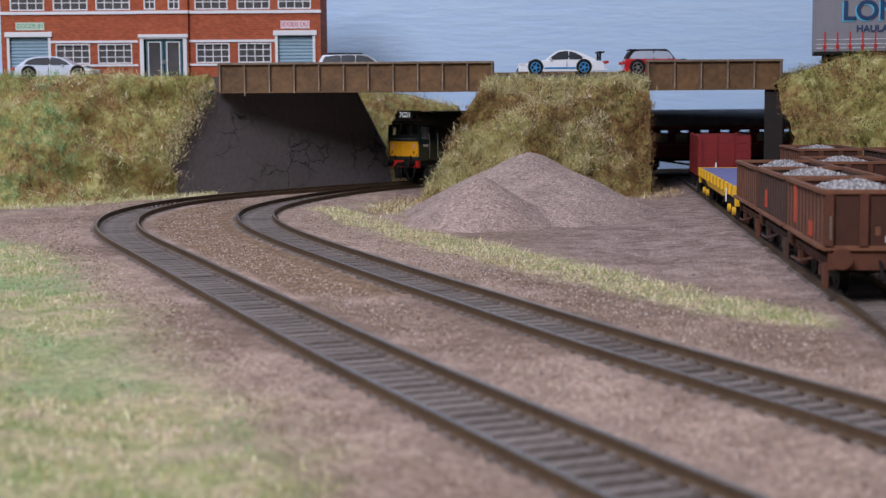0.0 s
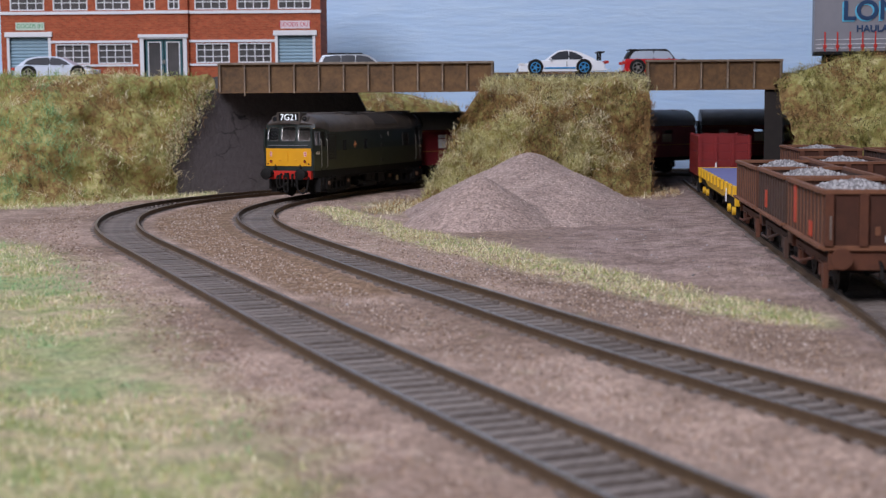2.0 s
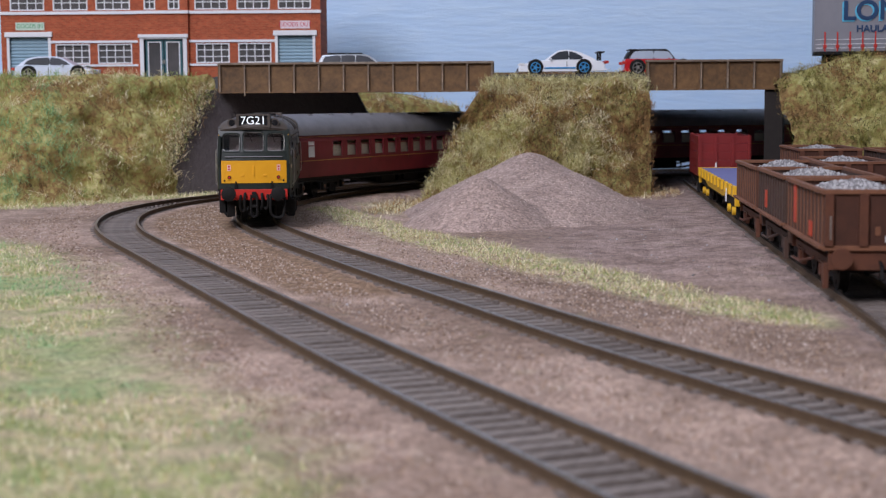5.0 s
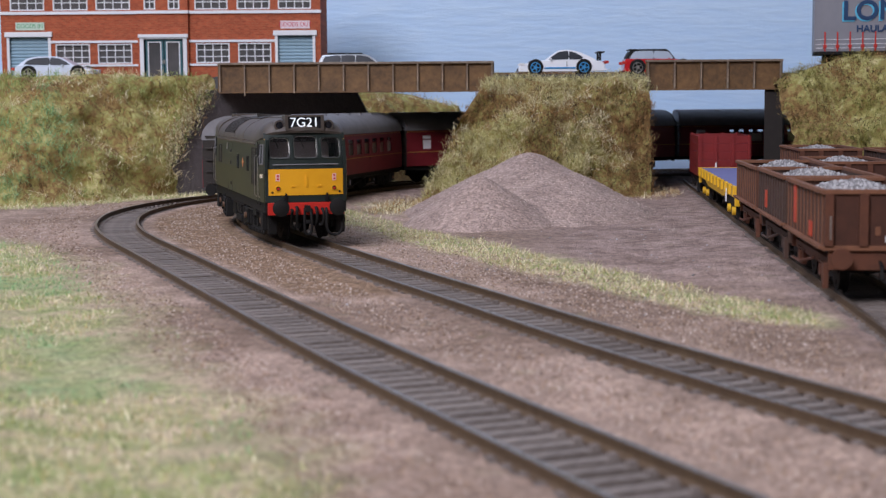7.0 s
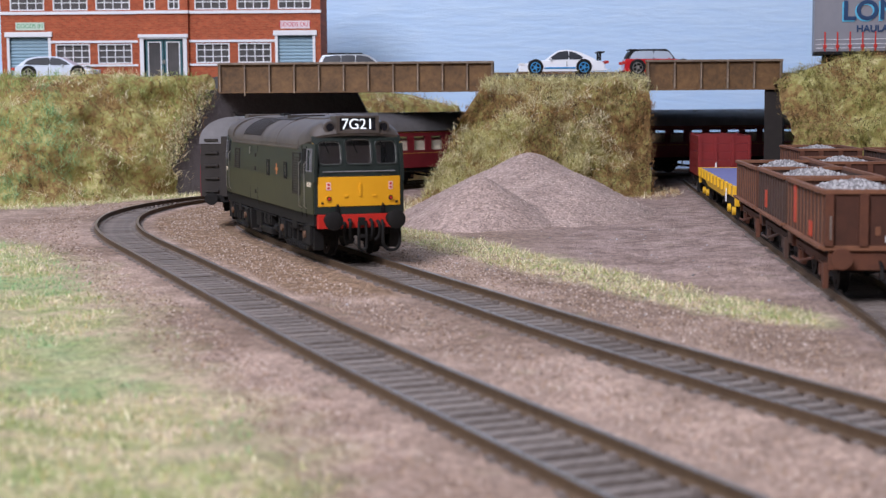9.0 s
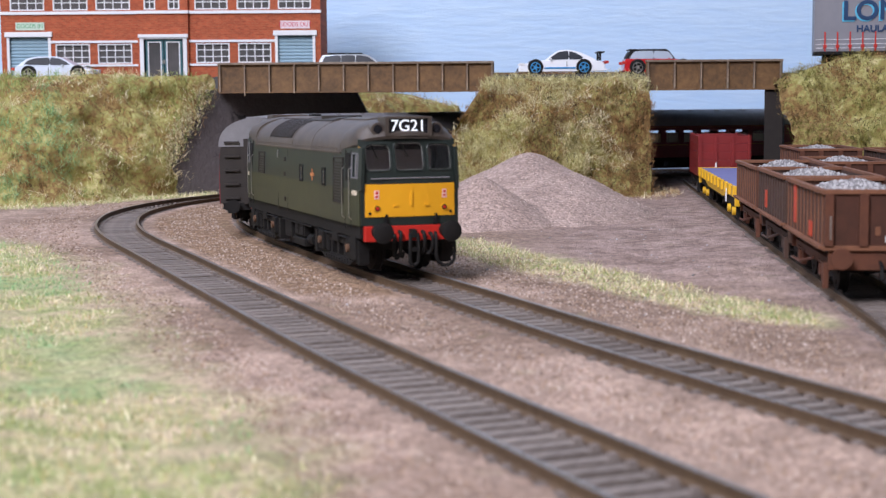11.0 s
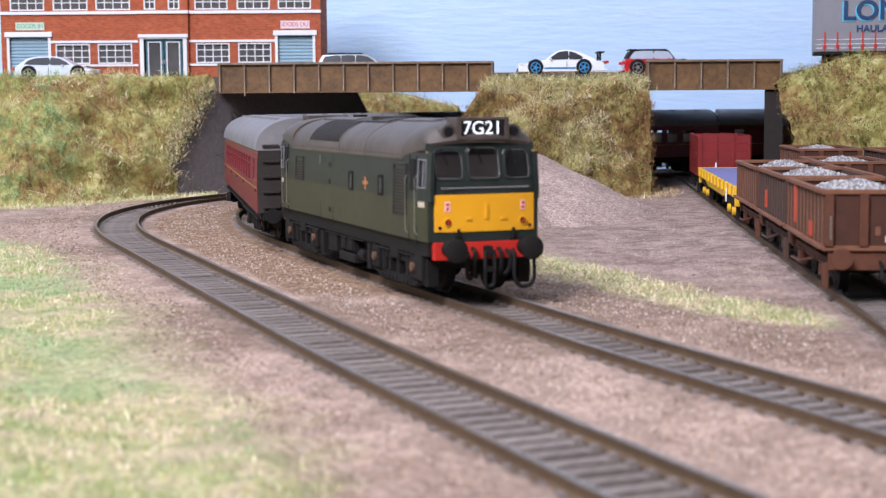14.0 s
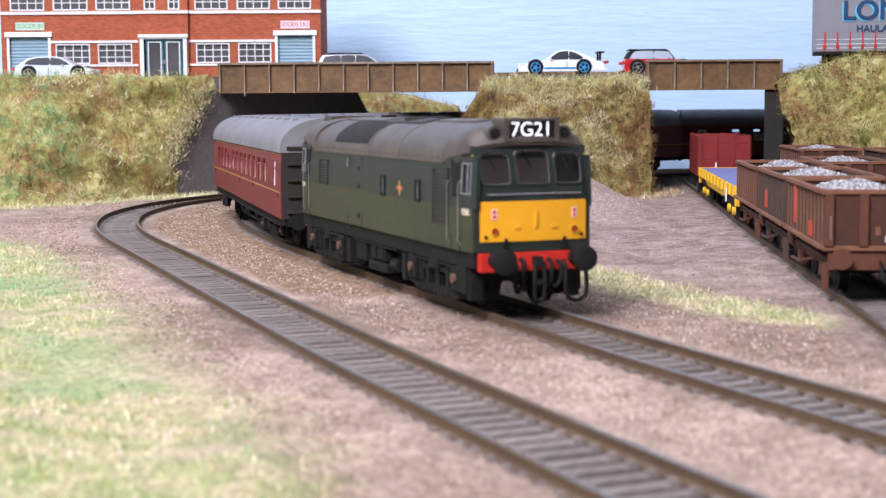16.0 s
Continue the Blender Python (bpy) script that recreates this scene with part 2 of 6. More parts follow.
def bent(bm, pts, r, n=8, steps=5):
    """One smooth hose through the points."""
    p = [Vector(q) for q in pts]
    p = [2 * p[0] - p[1]] + p + [2 * p[-1] - p[-2]]
    c = []
    for a, b, d, e in zip(p[:-3], p[1:-2], p[2:-1], p[3:]):
        for k in range(steps):
            u = k / steps
            c.append(0.5 * (2 * b + (d - a) * u + (2 * a - 5 * b + 4 * d - e) * u * u + (3 * b - a - 3 * d + e) * u ** 3))
    c.append(p[-2])
    rings, up = [], Vector((1, 0, 0))
    for i, q in enumerate(c):
        t = (c[min(i + 1, len(c) - 1)] - c[max(i - 1, 0)]).normalized()
        v = t.cross(up)
        v = v.normalized() if v.length > 1e-4 else Vector((0, 0, 1))
        w = v.cross(t).normalized()
        up = w
        rings.append([q + r * (math.cos(2 * math.pi * k / n) * v + math.sin(2 * math.pi * k / n) * w) for k in range(n)])
    return loft(bm, rings)


def loft(bm, rings, closed=True, caps=True):
    vs = [[bm.verts.new(p) for p in ring] for ring in rings]
    k = len(vs[0])
    for a, b in zip(vs[:-1], vs[1:]):
        for i in range(k if closed else k - 1):
            bm.faces.new((a[i], a[(i + 1) % k], b[(i + 1) % k], b[i]))
    if caps and closed:
        bm.faces.new(vs[0][::-1]), bm.faces.new(vs[-1])
    return bm


def prism(bm, poly, axis, a, b):
    """A polygon pushed along an axis: poly in (y, z) for x, (x, z) for y, (x, y) for z."""
    put = {"x": lambda p, c: (c, p[0], p[1]), "y": lambda p, c: (p[0], c, p[1]), "z": lambda p, c: (p[0], p[1], c)}[axis]
    return loft(bm, [[put(p, a) for p in poly], [put(p, b) for p in poly]])


def B():
    return bmesh.new()


def mesh_of(name, bm, material, smooth=False):
    bmesh.ops.recalc_face_normals(bm, faces=bm.faces)
    for v in bm.verts:
        v.co *= MM
    if smooth:
        for f in bm.faces:
            f.smooth = True
    me = bpy.data.meshes.new(name)
    bm.to_mesh(me)
    bm.free()
    me.materials.append(material)
    if smooth:
        me.set_sharp_from_angle(angle=radians(35))
    return me


def part(name, bm, material, parent=None, label="", smooth=False):
    ob = new(name, mesh_of(name, bm, material, smooth))
    ob.parent = parent
    return tagged(ob, label)


def piece(name, me, parent, m):
    ob = new(name, me)
    ob.parent = parent
    ob.matrix_basis = m
    return ob


def thing(name, label, category, group="", kind="", at=None):
    ob = tagged(new(name), label, category, group, kind)
    if at:
        ob.matrix_basis = at
    return ob


def raw_mesh(name, verts, faces, material, smooth=False):
    me = bpy.data.meshes.new(name)
    verts, faces = np.asarray(verts, float) * MM, np.asarray(faces, int)
    k = faces.shape[1]
    me.vertices.add(len(verts)), me.loops.add(faces.size), me.polygons.add(len(faces))
    me.vertices.foreach_set("co", verts.ravel())
    me.loops.foreach_set("vertex_index", faces.ravel())
    me.polygons.foreach_set("loop_start", np.arange(0, faces.size, k))
    me.update(calc_edges=True)
    me.materials.append(material)
    if smooth:
        me.polygons.foreach_set("use_smooth", np.ones(len(faces), bool))
    return me


def grid_mesh(name, P, material, smooth=True):
    h, w = P.shape[:2]
    i = np.arange(h * w).reshape(h, w)
    f = np.stack([i[:-1, :-1], i[:-1, 1:], i[1:, 1:], i[1:, :-1]], -1).reshape(-1, 4)
    return raw_mesh(name, P.reshape(-1, 3), f, material, smooth)


def fbm(x, y, scale, octaves=4, seed=0.0):
    """Smooth value noise over arrays, about -1 to 1."""
    out, amp = np.zeros_like(x, float), 1.0
    for o in range(octaves):
        u, v = x / scale * 2 ** o + seed * 7.3 + o * 19.1, y / scale * 2 ** o - seed * 3.7 + o * 5.7
        iu, iv = np.floor(u), np.floor(v)
        fu, fv = u - iu, v - iv
        fu, fv = fu * fu * (3 - 2 * fu), fv * fv * (3 - 2 * fv)
        rnd = lambda a, b: np.modf(np.abs(np.sin(a * 127.1 + b * 311.7) * 43758.5453))[0] * 2 - 1
        out += amp * ((rnd(iu, iv) * (1 - fu) + rnd(iu + 1, iv) * fu) * (1 - fv) + (rnd(iu, iv + 1) * (1 - fu) + rnd(iu + 1, iv + 1) * fu) * fv)
        amp *= 0.5
    return out


def track_line(ctrl):
    """A smooth line through the points, sampled every 4 mm: distances and places."""
    c, pts = np.array(ctrl, float), []
    for i in range(1, len(c) - 2):
        a, b, d, e = c[i - 1:i + 3]
        for u in np.arange(0, 1, 0.05):
            pts.append(0.5 * (2 * b + (d - a) * u + (2 * a - 5 * b + 4 * d - e) * u * u + (3 * b - a - 3 * d + e) * u ** 3))
    pts = np.array(pts)
    s = np.r_[0, np.cumsum(np.linalg.norm(np.diff(pts, axis=0), axis=1))]
    g = np.arange(0, s[-1], 4.0)
    pts = np.c_[np.interp(g, s, pts[:, 0]), np.interp(g, s, pts[:, 1])]
    for _ in range(60):
        pts[1:-1] = 0.25 * pts[:-2] + 0.5 * pts[1:-1] + 0.25 * pts[2:]
    return np.r_[0, np.cumsum(np.linalg.norm(np.diff(pts, axis=0), axis=1))], pts


def ring_points(cx, cy, r, a0, a1, step):
    return [(cx + r * math.cos(radians(a)), cy + r * math.sin(radians(a))) for a in range(a0, a1, step)]


INNER = track_line(ring_points(306, 792, 405, -70, 160, 9) + [
    (-91, 862), (-99, 793), (-94.5, 737), (-80.5, 673), (-56, 596), (-30, 524), (-9.6, 468), (8.6, 422), (26.2, 375), (46.2, 324), (69.7, 270), (108.7, 180), (147.7, 90), (186.7, 0), (225, -90)])
OUTER = track_line(ring_points(306, 792, 458, -70, 116, 9) + [
    (75, 1165), (12, 1105), (-46, 1044), (-80, 1000), (-114, 955), (-142, 905), (-160, 850), (-166, 795), (-164, 745), (-152, 682), (-134, 625), (-108, 558), (-79.4, 483), (-52.2, 412), (-30, 354), (-12, 309),
    (1, 278), (20, 233), (46, 172), (78, 95), (110, 20), (150, -70)])
YARD = track_line([(88, 60), (100, 180), (122, 409), (144, 640), (167, 880), (176, 980), (190, 1120), (200, 1220)])


def spot(line, s):
    return np.array((np.interp(s, line[0], line[1][:, 0]), np.interp(s, line[0], line[1][:, 1])))


def gap_to(line, x, y):
    """The distance of places to a track's middle line."""
    best = np.full(x.shape, 1e9)
    for px, py in line[1][::2]:
        best = np.minimum(best, (x - px) ** 2 + (y - py) ** 2)
    return np.sqrt(best)


PALEGLASS = mat("pale_car_window", (0.40, 0.46, 0.54), (0.30, 0.35, 0.42), 0.3, 60, 0.0, spec=0.3)
CARGLASS = mat("tinted_car_window", (0.05, 0.054, 0.062), (0.03, 0.033, 0.04), 0.25, 60, 0.0, spec=0.15)
PALEGREEN = mat("pale_green_fibre", (0.78, 0.72, 0.40), (0.40, 0.36, 0.15), 0.9, 60, 0, island=0.6)
OLIVE = mat("olive_dry_grass", (0.46, 0.40, 0.14), (0.17, 0.14, 0.045), 0.9, 60, 0, island=0.6)
MOSS = mat("dark_moss_grass", (0.30, 0.29, 0.07), (0.10, 0.105, 0.022), 0.9, 60, 0, island=0.6)
RUSTEDGE = mat("worn_rust_edge", (0.23, 0.098, 0.05), (0.125, 0.052, 0.028), 0.75, 300, 0.2)
HEADLIT = mat("lit_headcode_legend", (0.85, 0.88, 0.92), (0.82, 0.86, 0.9), 0.5, 200, 0)
HEADLIT.node_tree.nodes["Principled BSDF"].inputs["Emission Color"].default_value = (0.85, 0.93, 1.0, 1)
HEADLIT.node_tree.nodes["Principled BSDF"].inputs["Emission Strength"].default_value = 0.45


def brick_courses(m):
    """Lays courses of bricks, 1 mm high, over a brick-coloured material."""
    n, l = m.node_tree.nodes, m.node_tree.links
    p = n["Principled BSDF"]
    base = p.inputs["Base Color"].links[0].from_socket
    co, sep, com, br, mix = (n.new("ShaderNode" + k) for k in ("TexCoord", "SeparateXYZ", "CombineXYZ", "TexBrick", "Mix"))
    l.new(co.outputs["Object"], sep.inputs[0])
    l.new(sep.outputs["X"], com.inputs["X"])
    l.new(sep.outputs["Z"], com.inputs["Y"])
    l.new(com.outputs[0], br.inputs["Vector"])
    br.inputs["Scale"].default_value = 1.0
    br.inputs["Brick Width"].default_value, br.inputs["Row Height"].default_value, br.inputs["Mortar Size"].default_value = 0.0034, 0.0012, 0.00016
    br.inputs["Color1"].default_value, br.inputs["Color2"].default_value, br.inputs["Mortar"].default_value = (1, 1, 1, 1), (0.62, 0.55, 0.55, 1), (0.8, 1.3, 1.5, 1)
    mix.data_type, mix.blend_type = "RGBA", "MULTIPLY"
    mix.inputs[0].default_value = 1.0
    l.new(base, mix.inputs[6])
    l.new(br.outputs["Color"], mix.inputs[7])
    l.new(mix.outputs[2], p.inputs["Base Color"])


brick_courses(BRICK)


# ---- the room round the layout ----
def room():
    for name, b in (("wall_north", (-2000, 2000, 1700, 1760, -900, 1400)), ("wall_south", (-2000, 2000, -1860, -1800, -900, 1400)),
                    ("wall_west", (-2060, -2000, -1860, 1760, -900, 1400)), ("wall_east", (2000, 2060, -1860, 1760, -900, 1400))):
        tagged(part(name, box(B(), *b), ROOMWALL), "plain off-white painted wall of the layout room", "wall", kind="structure")
    tagged(part("ceiling", box(B(), -2060, 2060, -1860, 1760, 1400, 1460), ROOMWALL), "plain off-white ceiling of the layout room", "ceiling", kind="structure")
    tagged(part("floor", box(B(), -2060, 2060, -1860, 1760, -960, -900), CARPET), "dark grey carpet floor of the room", "floor", kind="structure")
    tagged(part("baseboard", box(B(), -800, 800, -30, 1310, -60, -14), WOOD), "wooden baseboard that carries the model landscape", "baseboard", kind="structure")


# ---- ground ----
def left_edge(y):
    return np.interp(y, (60, 218, 247, 286, 330, 402, 464, 549, 618, 660, 700, 760), (5, -21, -30, -43, -64, -87, -111, -141, -173, -205, -260, -420))


def strip_field(x, y):
    """How far inside the grass strip beside the yard a place lies, 0 to 1."""
    best = np.zeros_like(x)
    for (ax, ay, aw), (bx, by, bw) in zip(STRIP[:-1], STRIP[1:]):
        for u in np.linspace(0, 1, 8):
            cx, cy, w = ax + (bx - ax) * u, ay + (by - ay) * u, aw + (bw - aw) * u
            best = np.maximum(best, 1 - np.hypot(x - cx, (y - cy) * 0.45) / w)
    return np.clip(best * 1.6, 0, 1)


STRIP = [(-62, 822, 17), (-46, 756, 17), (-20, 684, 20), (6, 608, 22), (32, 548, 23), (56, 490, 20), (72, 438, 15), (86, 404, 14), (98, 386, 10)]


def ground_z(x, y, near):
    """Height of the modelled ground; near is the distance to the closest track."""
    z = -3.7 + 0.55 * fbm(x, y, 38, 4) + 0.35 * fbm(x, y, 6, 2, 3)
    z = np.where(near < 19, -1.95 + 0.2 * fbm(x, y, 6, 2, 3) - 1.9 * (near < 10.5), z)
    z = z + np.clip(1.65 - (near - 19) / 24, 0, 1.65) * (near >= 19)
    z = z + yard_field(x, y) * (1.1 * np.abs(fbm(x * 0.6, y, 34, 4, 12)) - 0.5)
    return np.where(x < left_edge(y), z + 1.2 * np.clip((left_edge(y) - x) / 60, 0, 1) * (1 + fbm(x, y, 30, 3, 5)), z)


def yard_field(x, y):
    """The smeared mud of the yard, 0 to 1."""
    m = np.clip(1.1 - np.hypot((x - 85) / 75, (y - 610) / 260), 0, 1) * (x > np.interp(y, (380, 487, 600, 700), (85, 60, 15, 0)))
    return np.maximum(m, np.clip((x - 85) / 30, 0, 1) * (y > 330) * 0.9)


def nearest_track(x, y):
    return np.minimum(np.minimum(gap_to(INNER, x, y), gap_to(OUTER, x, y)), gap_to(YARD, x, y))


def ground():
    ys = np.r_[np.arange(-20, 560, 3.2), np.arange(560, 1300, 5.0)]
    xs = np.r_[np.arange(-780, -330, 18), np.arange(-330, 330, 3.2), np.arange(330, 790, 18)]
    X, Y = np.meshgrid(xs, ys)
    near = nearest_track(X, Y)
    Z = ground_z(X, Y, near)
    me = grid_mesh("ground", np.stack([X, Y, Z], -1), GROUND)
    grass = np.maximum(np.clip(0.5 + (left_edge(Y) - X) / 45, 0, 1), strip_field(X, Y) * 0.72)
    toe = np.interp(X, (-420, -259, -191, -165, -140), (800, 868, 918, 955, 1000))
    grass = np.maximum(grass, np.clip(0.5 + (Y - toe) / 50, 0, 1) * (X < -100))
    grass = np.maximum(grass, 0.75 * np.exp(-(((X + 22) / 30) ** 2 + ((Y - 850) / 60) ** 2)))
    inner, outer = gap_to(INNER, X, Y), gap_to(OUTER, X, Y)
    between = np.clip((inner - 11) / 3, 0, 1) * np.clip((outer - 14) / 8, 0, 1) * np.clip((88 - inner - outer) / 8, 0, 1)
    brown = between * np.clip((Y - 400 - 25 * fbm(X, Y, 40, 3, 8)) / 50, 0, 1) * np.clip((900 - Y) / 60, 0, 1)
    bed = np.clip((12.5 - near) / 3, 0, 1)
    lush = np.clip(fbm(X, Y, 55, 3, 21) * 1.3 - 0.35, 0, 0.65) * np.clip((left_edge(Y) - X) / 25, 0, 1)
    stain = np.clip(fbm(X, Y, 60, 4, 31) * 0.9 + 0.05, 0, 0.7) * (grass < 0.6)
    mud = np.maximum(yard_field(X, Y), np.clip((Y - 800) / 100, 0, 1) * (X > -30))
    for key, val in (("grass", grass), ("brown", brown), ("mud", mud), ("bed", bed), ("lush", lush), ("stain", stain)):
        at = me.attributes.new(key, "FLOAT", "POINT")
        at.data.foreach_set("value", val.ravel().astype(np.float32))
    tagged(new("ground", me), "model ground of pinkish ballast, mud and thin static grass", "ground", kind="structure")


rng = np.random.default_rng(4)


def blades(name, base, length, width, lean, material, label, droop=(0, 0, 0)):
    """Loose fibres: thin bent triangles rooted at the given places."""
    k = len(base)
    d = rng.normal(0, lean, (k, 3))
    d[:, 2] = np.abs(d[:, 2]) + 0.6
    d += np.array(droop)
    d /= np.linalg.norm(d, axis=1)[:, None]
    ln = length * rng.uniform(0.4, 1.4, (k, 1))
    a = rng.uniform(0, 2 * np.pi, k)
    side = np.stack([np.cos(a), np.sin(a) * 0.3, rng.normal(0, 0.4, k)], -1) * width * rng.uniform(0.6, 1.4, (k, 1))
    bend = rng.normal(0, 0.35, (k, 3)) * ln
    mid, tip = base + d * ln * 0.55, base + d * ln + bend * 0.6
    V = np.stack([base - side, base + side, mid + side * 0.8, mid - side * 0.8, tip], 1).reshape(-1, 3)
    i = np.arange(k)[:, None] * 5
    F = np.concatenate([i + np.array([[0, 1, 2]]), i + np.array([[0, 2, 3]]), i + np.array([[3, 2, 4]])])
    return tagged(new(name, raw_mesh(name, V, F, material)), label, "grass", kind="stuff")


def chips(name, centres, size, material, label, category="stones", parent=None):
    """Many small uneven stones in one mesh."""
    k = len(centres)
    t = np.array([(1, 0, -0.6), (-0.5, 0.87, -0.6), (-0.5, -0.87, -0.6), (0, 0, 0.9), (0.7, 0.6, 0.3), (-0.7, 0.2, 0.4)])
    f = np.array([(0, 2, 1), (0, 1, 4), (1, 5, 4), (4, 5, 3), (1, 2, 5), (2, 3, 5), (0, 4, 3), (0, 3, 2)])
    s = size * rng.uniform(0.4, 1.3, (k, 1, 1))
    a = rng.uniform(0, 2 * np.pi, k)
    R = np.zeros((k, 3, 3))
    R[:, 0, 0], R[:, 0, 1], R[:, 1, 0], R[:, 1, 1], R[:, 2, 2] = np.cos(a), -np.sin(a), np.sin(a), np.cos(a), 1
    V = np.einsum("kij,vj->kvi", R, t) * s * rng.uniform(0.7, 1.2, (k, 6, 1)) + centres[:, None]
    F = (np.arange(k)[:, None, None] * 6 + f).reshape(-1, 3)
    ob = new(name, raw_mesh(name, V.reshape(-1, 3), F, material))
    ob.parent = parent
    return ob if parent else tagged(ob, label, category, kind="stuff")


def ground_cover():
    def scatter(k, x0, x1, y0, y1, keep):
        x, y = rng.uniform(x0, x1, k), rng.uniform(y0, y1, k)
        m = keep(x, y) & (gap_to(INNER, x, y) > 19) & (gap_to(OUTER, x, y) > 19) & (gap_to(YARD, x, y) > 20)
        x, y = x[m], y[m]
        return np.stack([x, y, ground_z(x, y, nearest_track(x, y)) - 0.1], -1)
    left = scatter(90000, -300, 10, 150, 760, lambda x, y: (x < left_edge(y) + 8 * fbm(x, y, 20, 3)) & (np.abs(x) < y * 0.34) & (fbm(x, y, 45, 3, 9) > -0.5))
    green = fbm(left[:, 0], left[:, 1], 55, 3, 21) * 1.3 + rng.normal(0, 0.2, len(left)) > 0.6
    blades("foreground_lush_grass", left[green][::2], 1.7, 0.12, 0.6, LUSH, "emerald static grass in patches along the baseboard edge")
    left = left[~green]
    blades("foreground_grass", left[::2], 1.7, 0.12, 0.6, GREENGRASS, "pale green static grass along the baseboard edge")
    blades("foreground_dry_grass", left[1::2], 1.8, 0.12, 0.7, STRAW, "straw coloured static grass along the baseboard edge")
    st = scatter(60000, -90, 120, 360, 840, lambda x, y: strip_field(x, y) * 0.9 + 0.3 * fbm(x, y, 18, 3, 2) > 0.56)
    blades("strip_grass", st[::3], 1.9, 0.11, 0.7, GREENGRASS, "thin light green grass strip beside the inner track")
    blades("strip_dry_grass", np.concatenate([st[1::3], st[2::3]]), 2.0, 0.11, 0.8, STRAW, "straw fibres in the grass strip beside the track")
    stones = scatter(120000, -220, 160, 170, 900, lambda x, y: (x > left_edge(y)) & (np.abs(x) < y * 0.33) & (x < np.interp(y, (360, 490, 600, 700, 830), (100, 58, 20, -14, -60))))
    stones[:, 2] += 0.15
    chips("ballast_chips", stones[::2], 0.36, STONE, "loose pale ballast grains scattered beside the tracks")
    chips("brown_ballast_chips", stones[1::2], 0.38, BROWNSTONE, "loose brown ballast grains scattered beside the tracks")
    def foot(x, y):
        return (np.exp(-(((x + 8) / 24) ** 2 + ((y - 885) / 45) ** 2)) + np.exp(-(((x - 132) / 16) ** 2 + ((y - 925) / 22) ** 2)) + 0.8 * np.exp(-(((x + 30) / 16) ** 2 + ((y - 830) / 40) ** 2))
                + np.exp(-(((x - 155) / 25) ** 2 + ((y - 960) / 30) ** 2)) > rng.uniform(0.15, 1.1, x.shape))
    fb = scatter(26000, -70, 200, 780, 1000, foot)
    blades("bracken_litter", fb[::2], 3.0, 0.16, 0.9, BRACKEN, "brown bracken litter round the foot of the bank")
    blades("straw_litter", fb[1::2], 3.0, 0.14, 0.9, STRAW, "straw litter round the foot of the bank")
    toe = scatter(30000, -330, -150, 800, 990, lambda x, y: np.exp(-((y - np.interp(x, (-330, -259, -215, -190, -150), (838, 866, 905, 948, 975))) / 22) ** 2) > rng.uniform(0.1, 1.2, x.shape))
    blades("toe_dry_grass", toe[::2], 3.2, 0.16, 0.9, STRAW, "straw fibres along the foot of the embankment")
    blades("toe_green_grass", toe[1::3], 3.0, 0.16, 0.9, GREENGRASS, "green fibres along the foot of the embankment")
    litter = scatter(150, -60, 160, 380, 800, lambda x, y: (x > 10) | (y < 700))
    litter[:, 2] += 0.2
    chips("pale_grit", litter, 0.5, LOADSTONE, "scattered pale grit on the muddy yard")


# ---- banks ----
def smooth01(v):
    v = np.clip(v, 0, 1)
    return v * v * (3 - 2 * v)


